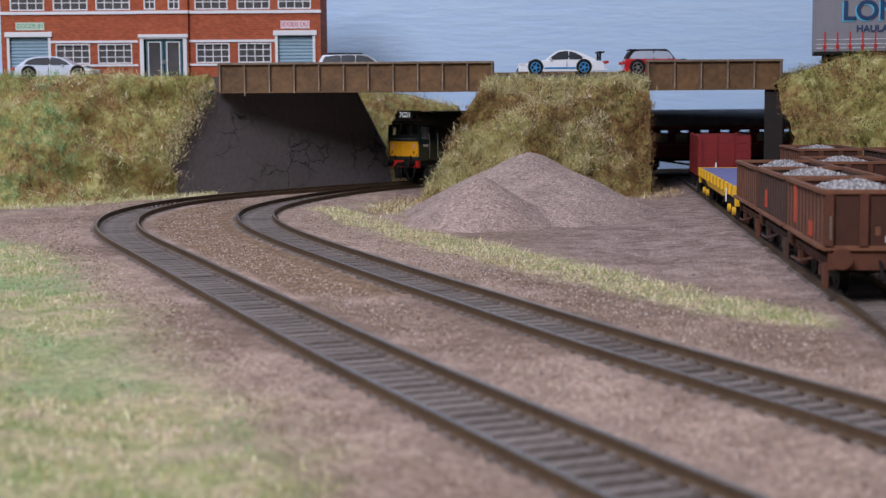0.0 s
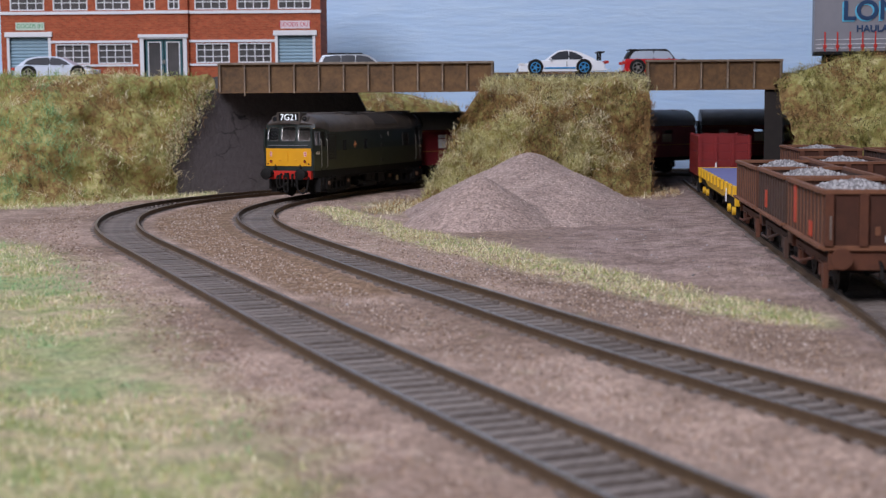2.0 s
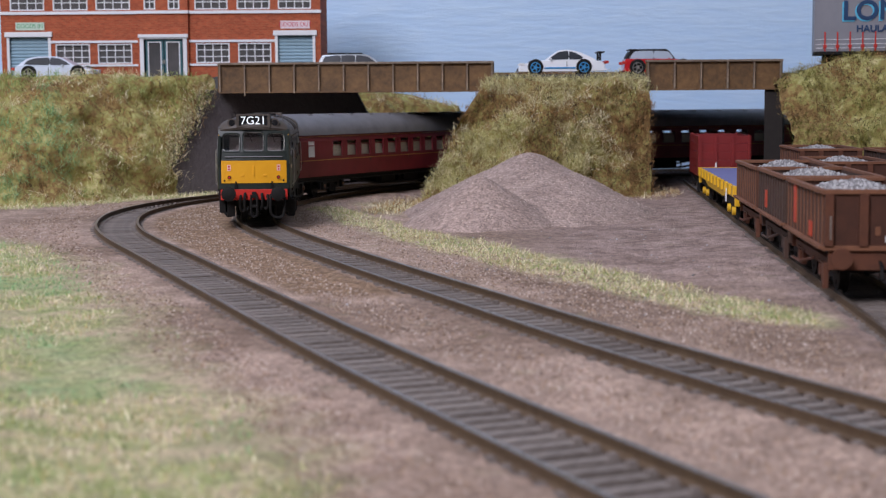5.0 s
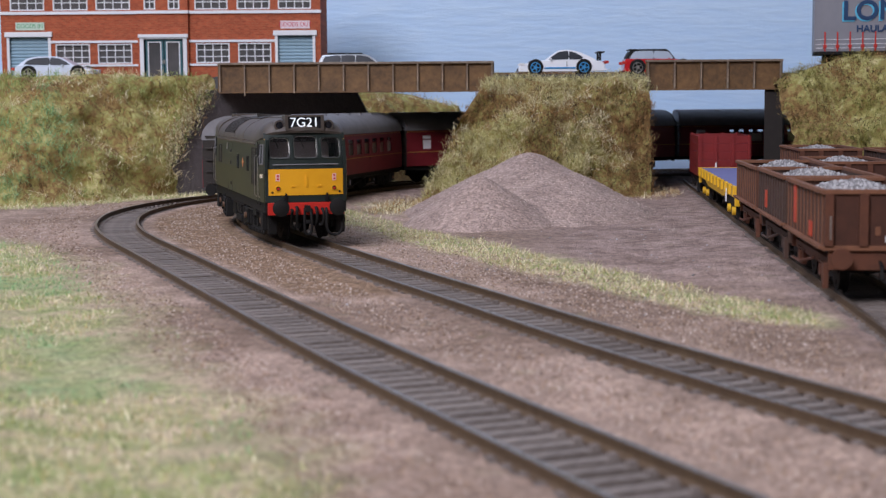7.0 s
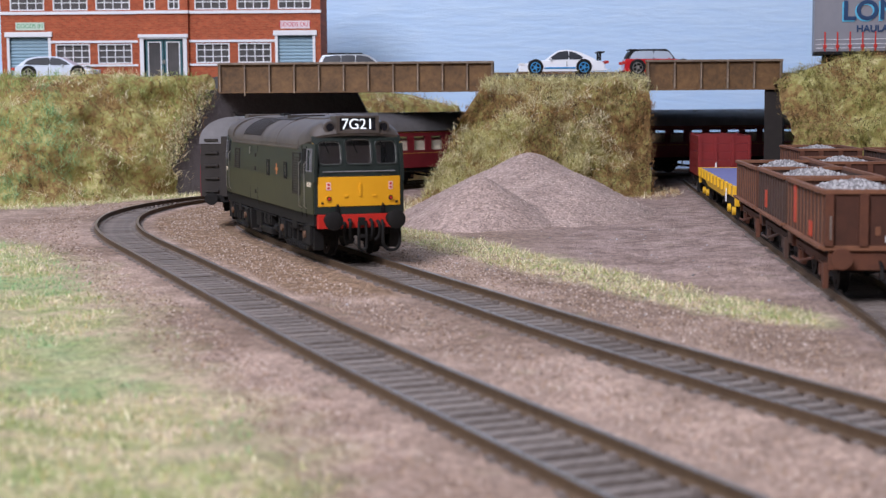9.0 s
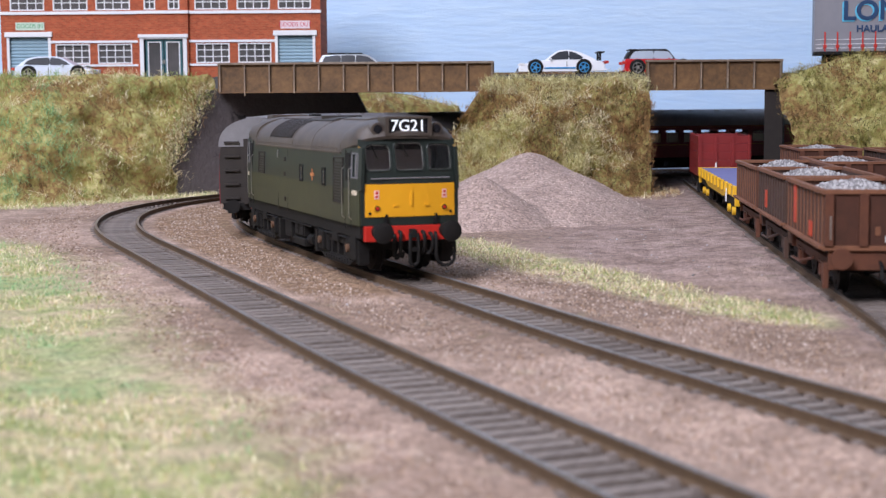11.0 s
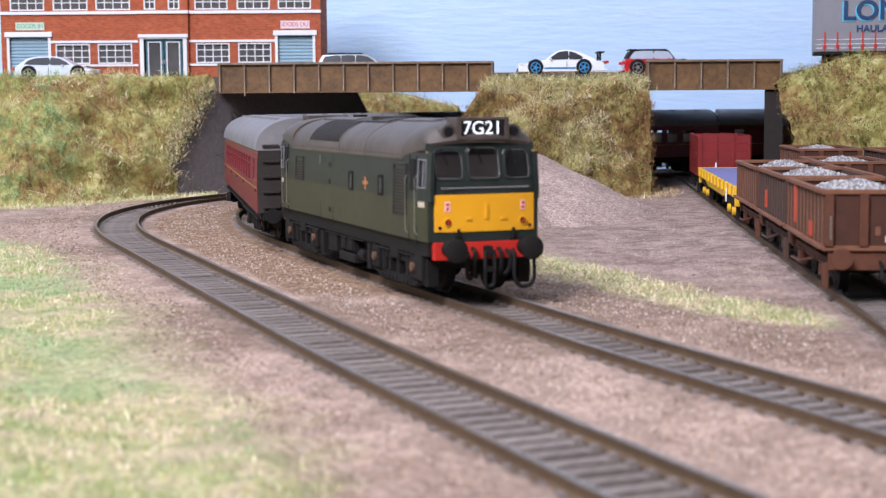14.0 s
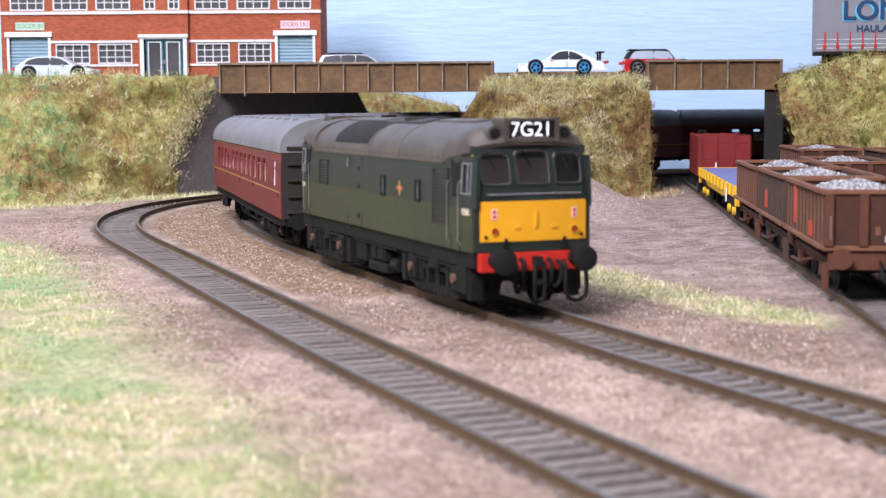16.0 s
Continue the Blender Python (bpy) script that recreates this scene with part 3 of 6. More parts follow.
def bank(name, label, x0, x1, y0, y1, height, density, drape, tone=None, green=None, dry=None):
    """A grassy bank: a rough surface of scatter with tufts of fibre on it."""
    xs, ys = np.arange(x0, x1 + 0.1, 1.8), np.arange(y0, y1 + 0.1, 1.8)
    X, Y = np.meshgrid(xs, ys)
    Z = height(X, Y)
    rough = np.clip(Z / 10, 0, 1)
    gy = np.gradient(Z, axis=0) / 1.8
    lump = (8.0 * fbm(X, Y + Z, 30, 4, 1) + 1.8 * fbm(X, Y + Z * 1.5, 6, 3, 2)) * rough
    P = np.stack([X + lump * 0.25, Y - lump * np.clip(gy, 0, 1.2), Z + lump * 0.3], -1)
    ob = thing(name, label, "embankment")
    surf = new("scatter_surface", grid_mesh("scatter_surface", P, BANK))
    surf.parent = ob
    show = (Z > -2) & (np.roll(Z, -3, 0) - Z > -1.0)
    idx = np.argwhere(show)
    steep = 1 + np.abs(gy[show]) * 2
    tufts = rng.choice(len(idx), density // 9, p=steep / steep.sum())
    root = P[idx[tufts, 0], idx[tufts, 1]]
    base = np.repeat(root, 9, 0) + rng.normal(0, 1.5, (len(root) * 9, 3)) * (1, 0.5, 1) - np.array((0, 0.4, 0))
    kind = fbm(root[:, 0], root[:, 2] * 1.3 + root[:, 1] * 0.5, 34, 4, 7) * 1.8 + rng.normal(0, 0.16, len(root)) + (tone(root[:, 0], root[:, 2]) if tone else 0) + lump[idx[tufts, 0], idx[tufts, 1]] * 0.03
    patch = np.repeat(kind, 9)
    odd = np.repeat(rng.uniform(0, 1, len(root)), 9)
    rich = np.repeat((root[:, 0] < -232 + 10 * fbm(root[:, 0], root[:, 2], 20, 2, 3)) & (fbm(root[:, 0], root[:, 2], 22, 3, 14) > 0.05), 9) & (green is None)
    twig = odd < 0.07 + 0.10 * (patch < -0.1)
    for nm, m, mt, ln in (("dry_grass", (patch > -0.15) & (patch < 0.4) & ~twig & ~rich, dry or STRAW, 4.6), ("green_grass", (patch >= 0.4) & ~twig & ~rich, green or GREENGRASS, 3.8),
                          ("bracken", (patch <= -0.15) & ~twig & ~rich, BRACKEN, 3.2), ("twig_litter", twig, TWIG, 3.0), ("emerald_grass", rich & ~twig, LUSH, 4.6)):
        if not m.any():
            continue
        tuft = blades(nm, base[m], ln, 0.15, 0.9, mt, "", drape)
        tuft.parent = ob
        del tuft["category"]
    return ob


def nose_height(x, y):
    left = np.interp(y, (880, 940, 975, 1060), (-14, -12, -4, 30))
    sx = (x - left) / np.interp(y, (900, 975, 1060), (46, 38, 30))
    sy = (y - np.interp(x, (-40, 60, 134), (905, 905, 935))) / np.interp(x, (-40, 60, 134), (64, 60, 34))
    return 74.8 * np.minimum(smooth01(sx * 0.9 + 0.05), smooth01(sy)) ** 0.8 - 4 + 1.0 * fbm(x, y, 40, 2)


def wing_grass(parent):
    """Fibres of the bank that hang over the wing of the abutment."""
    k = 4200
    u = rng.uniform(0, 1, k)
    x, y, z = -154 - 33 * u, 986 - 20 * u, 70 - 66 * u
    base = np.stack([x + rng.normal(-3, 4.5, k), y - rng.uniform(0, 5, k), z + rng.normal(0, 3, k)], -1)
    for nm, part_of, mt in (("overhanging_straw", base[::2], STRAW), ("overhanging_green", base[1::4], GREENGRASS), ("overhanging_bracken", base[3::4], BRACKEN)):
        tuft = blades(nm, part_of, 4.4, 0.16, 0.9, mt, "", (0.1, -0.5, -0.5))
        tuft.parent = parent
        del tuft["category"]


def banks():
    def left_height(x, y):
        toe = np.interp(x, (-460, -259, -215, -190, -170, -146), (835, 872, 912, 956, 982, 1000))
        return (81.5 + 2 * fbm(x, y * 0, 60, 2)) * smooth01((y - toe) / np.interp(x, (-460, -259, -205, -172, -146), (128, 106, 62, 16, 8))) ** 0.8 - 5
    left = bank("embankment", "grassy embankment of straw and green fibre below the factory", -460, -150, 835, 1003, left_height, 36000, (0, -0.5, -0.35), lambda x, z: np.interp(x, (-310, -275, -250, -205, -170), (-0.45, -0.3, 0.0, 0.2, 0.25)) + 0.1 * (z > 60))
    wing_grass(left)
    bank("embankment", "steep straw-covered bank between the two girder bridges", -34, 134, 890, 981, nose_height, 42000, (0, -0.55, -0.45), lambda x, z: 0.12 + 0.001 * (z - 30), PALEGREEN)

    def right_height(x, y):
        top = np.interp(x, (214, 222, 240, 275, 300, 420), (66, 73, 80, 90, 89, 80))
        return top * smooth01((y - 885 + 5 * fbm(x, y, 40, 2, 3)) / 85) ** 0.8 - 3
    bank("embankment", "mossy green bank beside the dark abutment below the trailer", 218, 420, 880, 985, right_height, 40000, (-0.2, -0.5, -0.4), lambda x, z: 0.15, MOSS, OLIVE)

    def far_height(x, y):
        top = np.interp(x, (-160, -60, -20, 14, 22), (72, 69, 64, 56, 10))
        return top * smooth01((y - 1120 - (x + 60) * 0.35) / 45) ** 0.8 - 3
    bank("embankment", "far brown and green bank seen under the bridge", -160, 24, 1085, 1250, far_height, 7000, (0, -0.4, -0.2))


# ---- stone heap ----
def heap():
    xs, ys = np.arange(-45, 130, 1.6), np.arange(655, 905, 1.6)
    X, Y = np.meshgrid(xs, ys)

    def cone(cx, cy, h, rx, ry):
        r = np.hypot((X - cx) / rx, (Y - cy) / ry)
        return h * (1.06 - np.sqrt(r * r + 0.0036)) + 0
    Z = np.maximum(cone(47, 800, 33.5, 66, 92), cone(19, 724, 24.5, 37, 42))
    Z = np.maximum(Z, -1.5) + 0.5 * fbm(X, Y, 14, 4) + 0.25 * fbm(X, Y, 3, 2, 5)
    Z = np.where(Z < -0.6, -7, Z) - 4
    ob = thing("stone_heap", "twin-peaked heap of fine pinkish grey crushed stone", "stone heap")
    s = new("heap_surface", grid_mesh("heap_surface", np.stack([X, Y, Z], -1), HEAP))
    s.parent = ob
    m = np.argwhere(Z > -3.4)
    p = m[rng.integers(0, len(m), 9000)]
    c = np.stack([X[p[:, 0], p[:, 1]], Y[p[:, 0], p[:, 1]], Z[p[:, 0], p[:, 1]]], -1) + rng.normal(0, 0.5, (9000, 3)) * (1, 1, 0.1)
    tagged(chips("loose_stone", c[:3500], 0.38, STONE, "", parent=ob), kind="stuff")


# ---- bridge, road, walls, backdrop ----
def structure():
    tagged(part("backdrop", box(B(), -800, 800, 1292, 1300, -40, 700), SKYBLUE), "sky-blue painted board with brush marks", "backdrop", kind="structure")
    bm = prism(B(), [(-460, 1004), (-150, 1004), (-66, 1056), (-95, 1210), (-460, 1210)], "z", -6, 74.6)
    tagged(part("plateau", bm, ROADTAR), "raised ground that carries road and factory", "ground", kind="structure")
    tagged(part("road", prism(B(), [(-470, 1003), (-150, 1003), (-150, 978.5), (470, 978.5), (470, 1056), (-470, 1056)], "z", 67, 75), ROADTAR), "dark grey model road over the bridges", "road", kind="structure")
    # Unseen deck behind the rear girder, added to keep light off the coaches.
    tagged(part("road_deck", prism(B(), [(-60, 1060.6), (470, 1060.6), (470, 1172), (62, 1172)], "z", 68, 74.4), ROADTAR), "unseen broad deck reaching back over the running lines, added to shade the coaches", "road", kind="structure")
    # oblique abutment with sloping wing ends
    wall = thing("abutment_wall", "dark grey painted abutment wall with sloping wing ends", "wall", kind="structure")
    d = Vector((119, 79, 0)).normalized()
    m = Matrix(((d.x, -d.y, 0, -0.157), (d.y, d.x, 0, 0.988), (0, 0, 1, 0), (0, 0, 0, 1)))
    face = part("wall_face", prism(B(), [(-40, -6), (-33, 8), (-21, 33), (-2, 66.5), (114, 66.5), (139, 24), (146, -6)], "y", 0, 7), WALLPAINT, wall)
    face.matrix_basis = m
    cope = B()
    for a, b in (((114, 67), (140, 23)),):
        rod(cope, (a[0], 3.4, a[1]), (b[0], 3.4, b[1]), 2.6, 4)
    cp = part("coping", cope, WALLPAINT, wall)
    cp.matrix_basis = m
    tagged(part("abutment_east", box(B(), 128, 134.5, 972, 1056, -6, 66.8), WALLPAINT), "dark abutment wall at the end of the steep bank", "wall", kind="structure")
    # Darker than the other abutments: the shade it stands in is in its colour.
    tagged(part("abutment_far", prism(B(), [(213, 975), (225, 975), (246, 1060), (232, 1060)], "z", -6, 66.8), BLACKBROWN), "abutment wall under the short girder, its shade put into the dark colour", "wall", kind="structure")
    tagged(part("abutment_core", prism(B(), [(40, 985), (128, 985), (128, 1056), (80, 1056)], "z", -6, 66.8), WALLPAINT), "hidden fill of the bank between the bridges", "wall", kind="structure")
    for x0, x1, step, label in ((-147, 34, 16.1, "long rust-brown plate girder with worn upright ribs"), (134.8, 224, 16.4, "short rust-brown plate girder with upright ribs")):
        g = thing("bridge_girder", label, "girder", "bridge girders")
        part("web", box(B(), x0, x1, 974.5, 976.5, 64.8, 82.4), GIRDER, g)
        part("top_flange", box(B(), x0 - 0.4, x1 + 0.4, 971.8, 978, 82.4, 83.8, 0.2), GIRDER_EDGE, g)
        part("bottom_flange", box(B(), x0, x1, 972.3, 978, 63.8, 64.8, 0.2), GIRDER, g)
        k = int((x1 - x0) / step)
        me = mesh_of("rib", prism(B(), [(-0.6, 0), (0.6, 0), (0.45, -2.4), (-0.45, -2.4)], "z", 64.8, 82.4), GIRDER_EDGE)
        stk = mesh_of("rust_streak", prism(B(), [(-0.35, 66), (0.3, 65.4), (0.45, 70), (0.1, 75), (-0.3, 71)], "y", -2.62, -2.42), STREAK)
        rv = mesh_of("rivet_strip", box(B(), -1.5, 1.5, -0.35, 0.1, 64.8, 82.4), GIRDER)
        for i in range(k + 1):
            x = x0 + 1 + (x1 - x0 - 2) * i / k
            piece("rib", me, g, Matrix.Translation((x * MM, 0.9745, 0)))
            piece("rivet_strip", rv, g, Matrix.Translation((x * MM, 0.9745, 0)))
            piece("rust_streak", stk, g, Matrix.Translation((x * MM, 0.9745, random.uniform(-0.001, 0.002))) @ Matrix.Diagonal((1, 1, random.uniform(0.9, 1.06), 1)))
    g = thing("bridge_girder", "rear plate girder of the road bridge, dark brown", "girder", "bridge girders")
    part("web", box(B(), -62, 236, 1056.2, 1058.2, 64.8, 77), GIRDER, g)
    part("top_flange", box(B(), -62, 236, 1056.1, 1060.5, 77, 78), GIRDER, g)


# ---- tracks ----
def rail_mesh(line, side, s0, s1, half):
    s = np.arange(s0, s1, 6.0)
    c = np.array([spot(line, v) for v in s])
    d = np.gradient(c, axis=0)
    d /= np.linalg.norm(d, axis=1)[:, None]
    nrm = np.stack([-d[:, 1], d[:, 0]], -1)
    prof = [(-1.1, -2.5), (1.1, -2.5), (1.1, -2.1), (0.35, -1.8), (0.35, -0.6), (0.6, -0.4), (0.6, 0.2), (-0.6, 0.2), (-0.6, -0.4), (-0.35, -0.6), (-0.35, -1.8), (-1.1, -2.1)]
    bm = B()
    rings = [[(p[0] + n[0] * (side * half + a), p[1] + n[1] * (side * half + a), z) for a, z in prof] for p, n in zip(c, nrm)]
    loft(bm, rings)
    me = mesh_of("rail", bm, RAIL)
    me.materials.append(RAILTOP)
    for f in me.polygons:
        if f.normal.z > 0.9 and abs(f.center.z - 0.0002) < 0.0002:
            f.material_index = 1
    return me


def track(label, line, s0, s1, near0, near1, half=9.1):
    t = thing("track", label, "railway track", "tracks", "structure")
    for side in (-1, 1):
        new("rail", rail_mesh(line, side, s0, s1, half)).parent = t
    bm = box(B(), -15, 15, -1.7, 1.7, -5.0, -2.5)
    for x in (-half, half):
        for o in (-1.9, 1.9):
            box(bm, x + o - 0.8, x + o + 0.8, -0.9, 0.9, -2.5, -1.8)
    me = mesh_of("sleeper", bm, SLEEPER)
    far = []
    for s in np.arange(s0, s1, 6.1):
        p, q = spot(line, s), spot(line, s + 2)
        a = math.degrees(math.atan2(q[1] - p[1], q[0] - p[0])) - 90 + random.uniform(-0.8, 0.8)
        m = pose(p[0] * MM, p[1] * MM, random.uniform(-0.00015, 0.0001), 0, 0, a)
        if near0 < s < near1:
            piece("sleeper", me, t, m)
        else:
            far.append((p, a))
    if far:
        bm = B()
        for p, a in far:
            u = Vector((math.cos(radians(a)), math.sin(radians(a)))) * 15
            w = Vector((-u.y, u.x)) / 15 * 1.9
            pl = [(p[0] + e * u.x + g * w.x, p[1] + e * u.y + g * w.y) for e, g in ((-1, -1), (1, -1), (1, 1), (-1, 1))]
            prism(bm, pl, "z", -5, -2.5)
        tagged(part("far_sleepers", bm, SLEEPER, t), kind="stuff")


def tracks():
    si, so = INNER[0][-1], OUTER[0][-1]
    track("inner track of rusty rails on dark weathered sleepers", INNER, 300, si - 20, si - 1250, si - 60)
    track("outer track of rusty rails on dark weathered sleepers", OUTER, 300, so - 20, so - 1350, so - 30, 9.65)
    track("rusty yard siding half buried in brown mud", YARD, 30, YARD[0][-1] - 30, 30, YARD[0][-1])


# ---- rolling stock ----
def holed(bm, x0, x1, z0, z1, holes, depth, put):
    """A wall of cells with rectangular openings; put bends a flat place (across, inward, up) to where it belongs."""
    xs = sorted({x0, x1, *(v for h in holes for v in h[:2])})
    zs = sorted({z0, z1, *(v for h in holes for v in h[2:])})
    if len(xs) == 2:
        xs = [x0 + (x1 - x0) * i / 6 for i in range(7)]
    solid = {(i, k) for i in range(len(xs) - 1) for k in range(len(zs) - 1)
             if not any(h[0] <= xs[i] and xs[i + 1] <= h[1] and h[2] <= zs[k] and zs[k + 1] <= h[3] for h in holes)}
    made = {}

    def v(i, j, k):
        if (i, j, k) not in made:
            made[i, j, k] = bm.verts.new(put(xs[i], depth * j, zs[k]))
        return made[i, j, k]
    for i, k in solid:
        bm.faces.new((v(i, 0, k), v(i + 1, 0, k), v(i + 1, 0, k + 1), v(i, 0, k + 1)))
        bm.faces.new((v(i, 1, k), v(i, 1, k + 1), v(i + 1, 1, k + 1), v(i + 1, 1, k)))
        for (di, dk), (a, b) in (((-1, 0), ((0, 0), (0, 1))), ((1, 0), ((1, 1), (1, 0))), ((0, -1), ((1, 0), (0, 0))), ((0, 1), ((0, 1), (1, 1)))):
            if (i + di, k + dk) not in solid:
                p, q = (i + a[0], k + a[1]), (i + b[0], k + b[1])
                bm.faces.new((v(p[0], 0, p[1]), v(q[0], 0, q[1]), v(q[0], 1, q[1]), v(p[0], 1, p[1])))
    return bm


def legend(name, text, size, material, parent, m, depth=0.08, align="CENTER"):
    """Raised lettering as a mesh of its own, centred, facing its own -y once m has stood it up."""
    cu = bpy.data.curves.new(name, "FONT")
    cu.offset = (size * 0.025 if align == "LEFT" else 0.0) * MM
    cu.body, cu.size, cu.extrude, cu.align_x, cu.align_y = text, size * MM, depth * MM, align, "CENTER"
    tmp = new("lettering_source", cu)
    me = bpy.data.meshes.new_from_object(tmp.evaluated_get(bpy.context.evaluated_depsgraph_get()))
    bpy.data.objects.remove(tmp)
    me.materials.clear()
    me.materials.append(material)
    ob = new(name, me)
    ob.parent = parent
    ob.matrix_basis = m
    return ob


def body_half(y):
    return float(np.interp(abs(y), (0, 78, 87, 90.5), (17.5, 17.5, 16.9, 16.4)))


def wheelset(parent, y, r, gauge=8.9):
    bm = B()
    for s in (-1, 1):
        rod(bm, (s * (gauge - 1.6), 0, 0), (s * (gauge + 0.6), 0, 0), r, 20)
        rod(bm, (s * (gauge - 2.1), 0, 0), (s * (gauge - 1.6), 0, 0), r + 0.7, 20)
        for k in range(4):
            a = k * math.pi / 2
            rod(bm, (s * (gauge + 0.3), math.cos(a) * r * 0.62, math.sin(a) * r * 0.62), (s * (gauge + 0.9), math.cos(a) * r * 0.62, math.sin(a) * r * 0.62), 0.9, 6)
    rod(bm, (-gauge, 0, 0), (gauge, 0, 0), 1.1, 8)
    w = part("wheelset", bm, BLACK, parent)
    w.matrix_basis = pose(0, y * MM, r * MM)
    return w


def loco_bogie(parent, sign):
    bm = B()
    box(bm, -13, 13, -26, 26, 7.2, 9.4)
    for s in (1, -1):
        holed(bm, -27, 27, 2.6, 9.4, [(-13.2, -8.8, 3.8, 7.6), (-6.6, -1.4, 3.8, 7.8), (1.4, 6.6, 3.8, 7.8), (8.8, 13.2, 3.8, 7.6), (-27, -22.5, 2.6, 6.6), (22.5, 27, 2.6, 6.6)], 1.6, lambda a, b, c: (s * (15.4 - b), a, c))
        prism(bm, [(-20, 3.2), (20, 3.2), (14, 1.3), (-14, 1.3)], "x", s * 13.4, s * 15.9)
        for k in range(9):
            rod(bm, (s * 15.9, -13 + k * 3.2, 2.3), (s * 16.2, -13 + k * 3.2, 2.3), 0.75, 6)
        for y in (-17, 17):
            box(bm, s * 15.2 - 1.6, s * 15.2 + 1.6, y - 3.2, y + 3.2, 4.2, 10.2, 0.5)
            rod(bm, (s * 15.0, y - 4.6, 4), (s * 15.0, y - 4.6, 11), 1.1, 8)
            rod(bm, (s * 15.0, y + 4.6, 4), (s * 15.0, y + 4.6, 11), 1.1, 8)
        for y in (-9, 9):
            rod(bm, (s * 14.6, y, 8.8), (s * 14.6, y, 12.2), 1.5, 10)
            rod(bm, (s * 14.6, y - 3.4, 11.6), (s * 14.6, y + 3.4, 11.6), 0.5, 6)
        rod(bm, (s * 16.1, -21, 10.4), (s * 16.1, 21, 10.4), 0.4, 6)
        box(bm, s * 15.8 - 0.8, s * 15.8 + 0.8, -3.6, 3.6, 8.6, 11.4, 0.3)
        for y in (-25.5, 25.5):
            box(bm, s * 14 - 1.3, s * 14 + 2.2, y - 1.4, y + 1.4, 2.5, 10.5, 0.3)
    bg = part("bogie", bm, BLACK, parent)
    bg.matrix_basis = pose(0, sign * 52 * MM, 0)
    for s in (1, -1):
        for y in (-17, 17):
            part("axle_end", rod(B(), (s * 16.6, y, 7.4), (s * 17.6, y, 7.4), 1.35, 10), RUSTBOX, bg, "rusty brown axle box cover")
    return bg, [(wheelset(bg, y, 7.4), y, 7.4) for y in (-17, 17)]


def loco_cab(engine, e):
    """One cab of the locomotive; e is 1 at the leading end, -1 at the trailing end."""
    L = engine
    wins = [(-14.4, -6.2, 32.7, 41.2), (-4.9, 4.9, 32.7, 41.9), (6.2, 14.4, 32.7, 41.2)]
    lean = lambda x, b, z: (x, e * (90.4 - b - max(0, z - 30.5) * 0.26 - 0.006 * x * x), z)
    part("cab_front", holed(B(), -16.3, 16.3, 28.7, 42.9, wins, 1.2, lean), LOCOGREEN, L)
    part("nose_panel", holed(B(), -16.3, 16.3, 15.4, 28.7, [], 1.2, lean), LOCOGREEN, L)
    part("warning_panel", holed(B(), -15.05, -5, 18.2, 28.6, [], 0.5, lambda x, b, z: lean(x, b - 0.35, z)), YELLOW, L, "bright yellow warning panel")
    part("warning_panel", holed(B(), -5, 5, 18.2, 28.6, [], 0.5, lambda x, b, z: lean(x, b - 0.35, z)), YELLOW, L, "bright yellow warning panel")
    part("warning_panel", holed(B(), 5, 15.05, 18.2, 28.6, [], 0.5, lambda x, b, z: lean(x, b - 0.35, z)), YELLOW, L, "bright yellow warning panel")
    for x0, x1, z0, z1 in wins:
        w = part("windscreen", holed(B(), x0 - 0.1, x1 + 0.1, z0 - 0.1, z1 + 0.1, [], 0.25, lambda x, b, z: lean(x, b + 0.45, z)), CABGLASS, L)
        w.visible_shadow = False
        rim = B()
        ring = [(x0 + 1.2, z0), (x1 - 1.2, z0), (x1 - 0.3, z0 + 0.4), (x1, z0 + 1.2), (x1, z1 - 1.6), (x1 - 0.5, z1 - 0.5), (x1 - 1.6, z1), (x0 + 1.6, z1), (x0 + 0.5, z1 - 0.5), (x0, z1 - 1.6), (x0, z0 + 1.2), (x0 + 0.3, z0 + 0.4)]
        tube(rim, [lean(a, -0.05, c) for a, c in ring + ring[:1]], 0.30, 5)
        inner_rim = B()
        k2 = lambda a, c: ((x0 + x1) / 2 + (a - (x0 + x1) / 2) * 0.91, (z0 + z1) / 2 + (c - (z0 + z1) / 2) * 0.91)
        tube(inner_rim, [lean(*(lambda q: (q[0], 0.1, q[1]))(k2(a, c))) for a, c in ring + ring[:1]], 0.09, 5)
        part("glazing_edge", inner_rim, STEEL, w, "bright edge of the clear glazing")
        for cx, cz in ((x0, z0), (x1, z0), (x0, z1), (x1, z1)):
            sx, sz = (1 if cx == x0 else -1), (1 if cz == z0 else -1)
            loft(rim, [[lean(cx - sx * 0.1, b, cz - sz * 0.1), lean(cx + sx * 1.3, b, cz - sz * 0.1), lean(cx - sx * 0.1, b, cz + sz * 1.3)] for b in (0.05, 0.6)])
        part("window_frame", rim, LOCOGREEN, w, "dark green window surround")
        part("wiper", tube(B(), [lean(x1 - 2, -0.3, z1 + 0.3), lean(x0 + (x1 - x0) * 0.55, -0.4, z0 + 4.2)], 0.16, 4), BLACK, w)
    for s in (1, -1):
        side = lambda a, b, z: (s * (body_half(a) - b - max(0, z - 31) * 0.055), e * a, z)
        part("cab_side", holed(B(), 68, 90, 26.8, 40.2, [(81.4, 87.0, 30.6, 38.2)], 1.1, side), LOCOGREEN, L)
        w = part("side_window", holed(B(), 81.3, 87.1, 30.5, 38.3, [], 0.25, lambda a, b, z: side(a, b + 0.5, z)), CABGLASS, L)
        w.visible_shadow = False
        fr = holed(B(), 81.1, 87.3, 30.3, 38.5, [(81.5, 86.9, 30.7, 38.1)], 0.3, lambda a, b, z: side(a, b - 0.2, z))
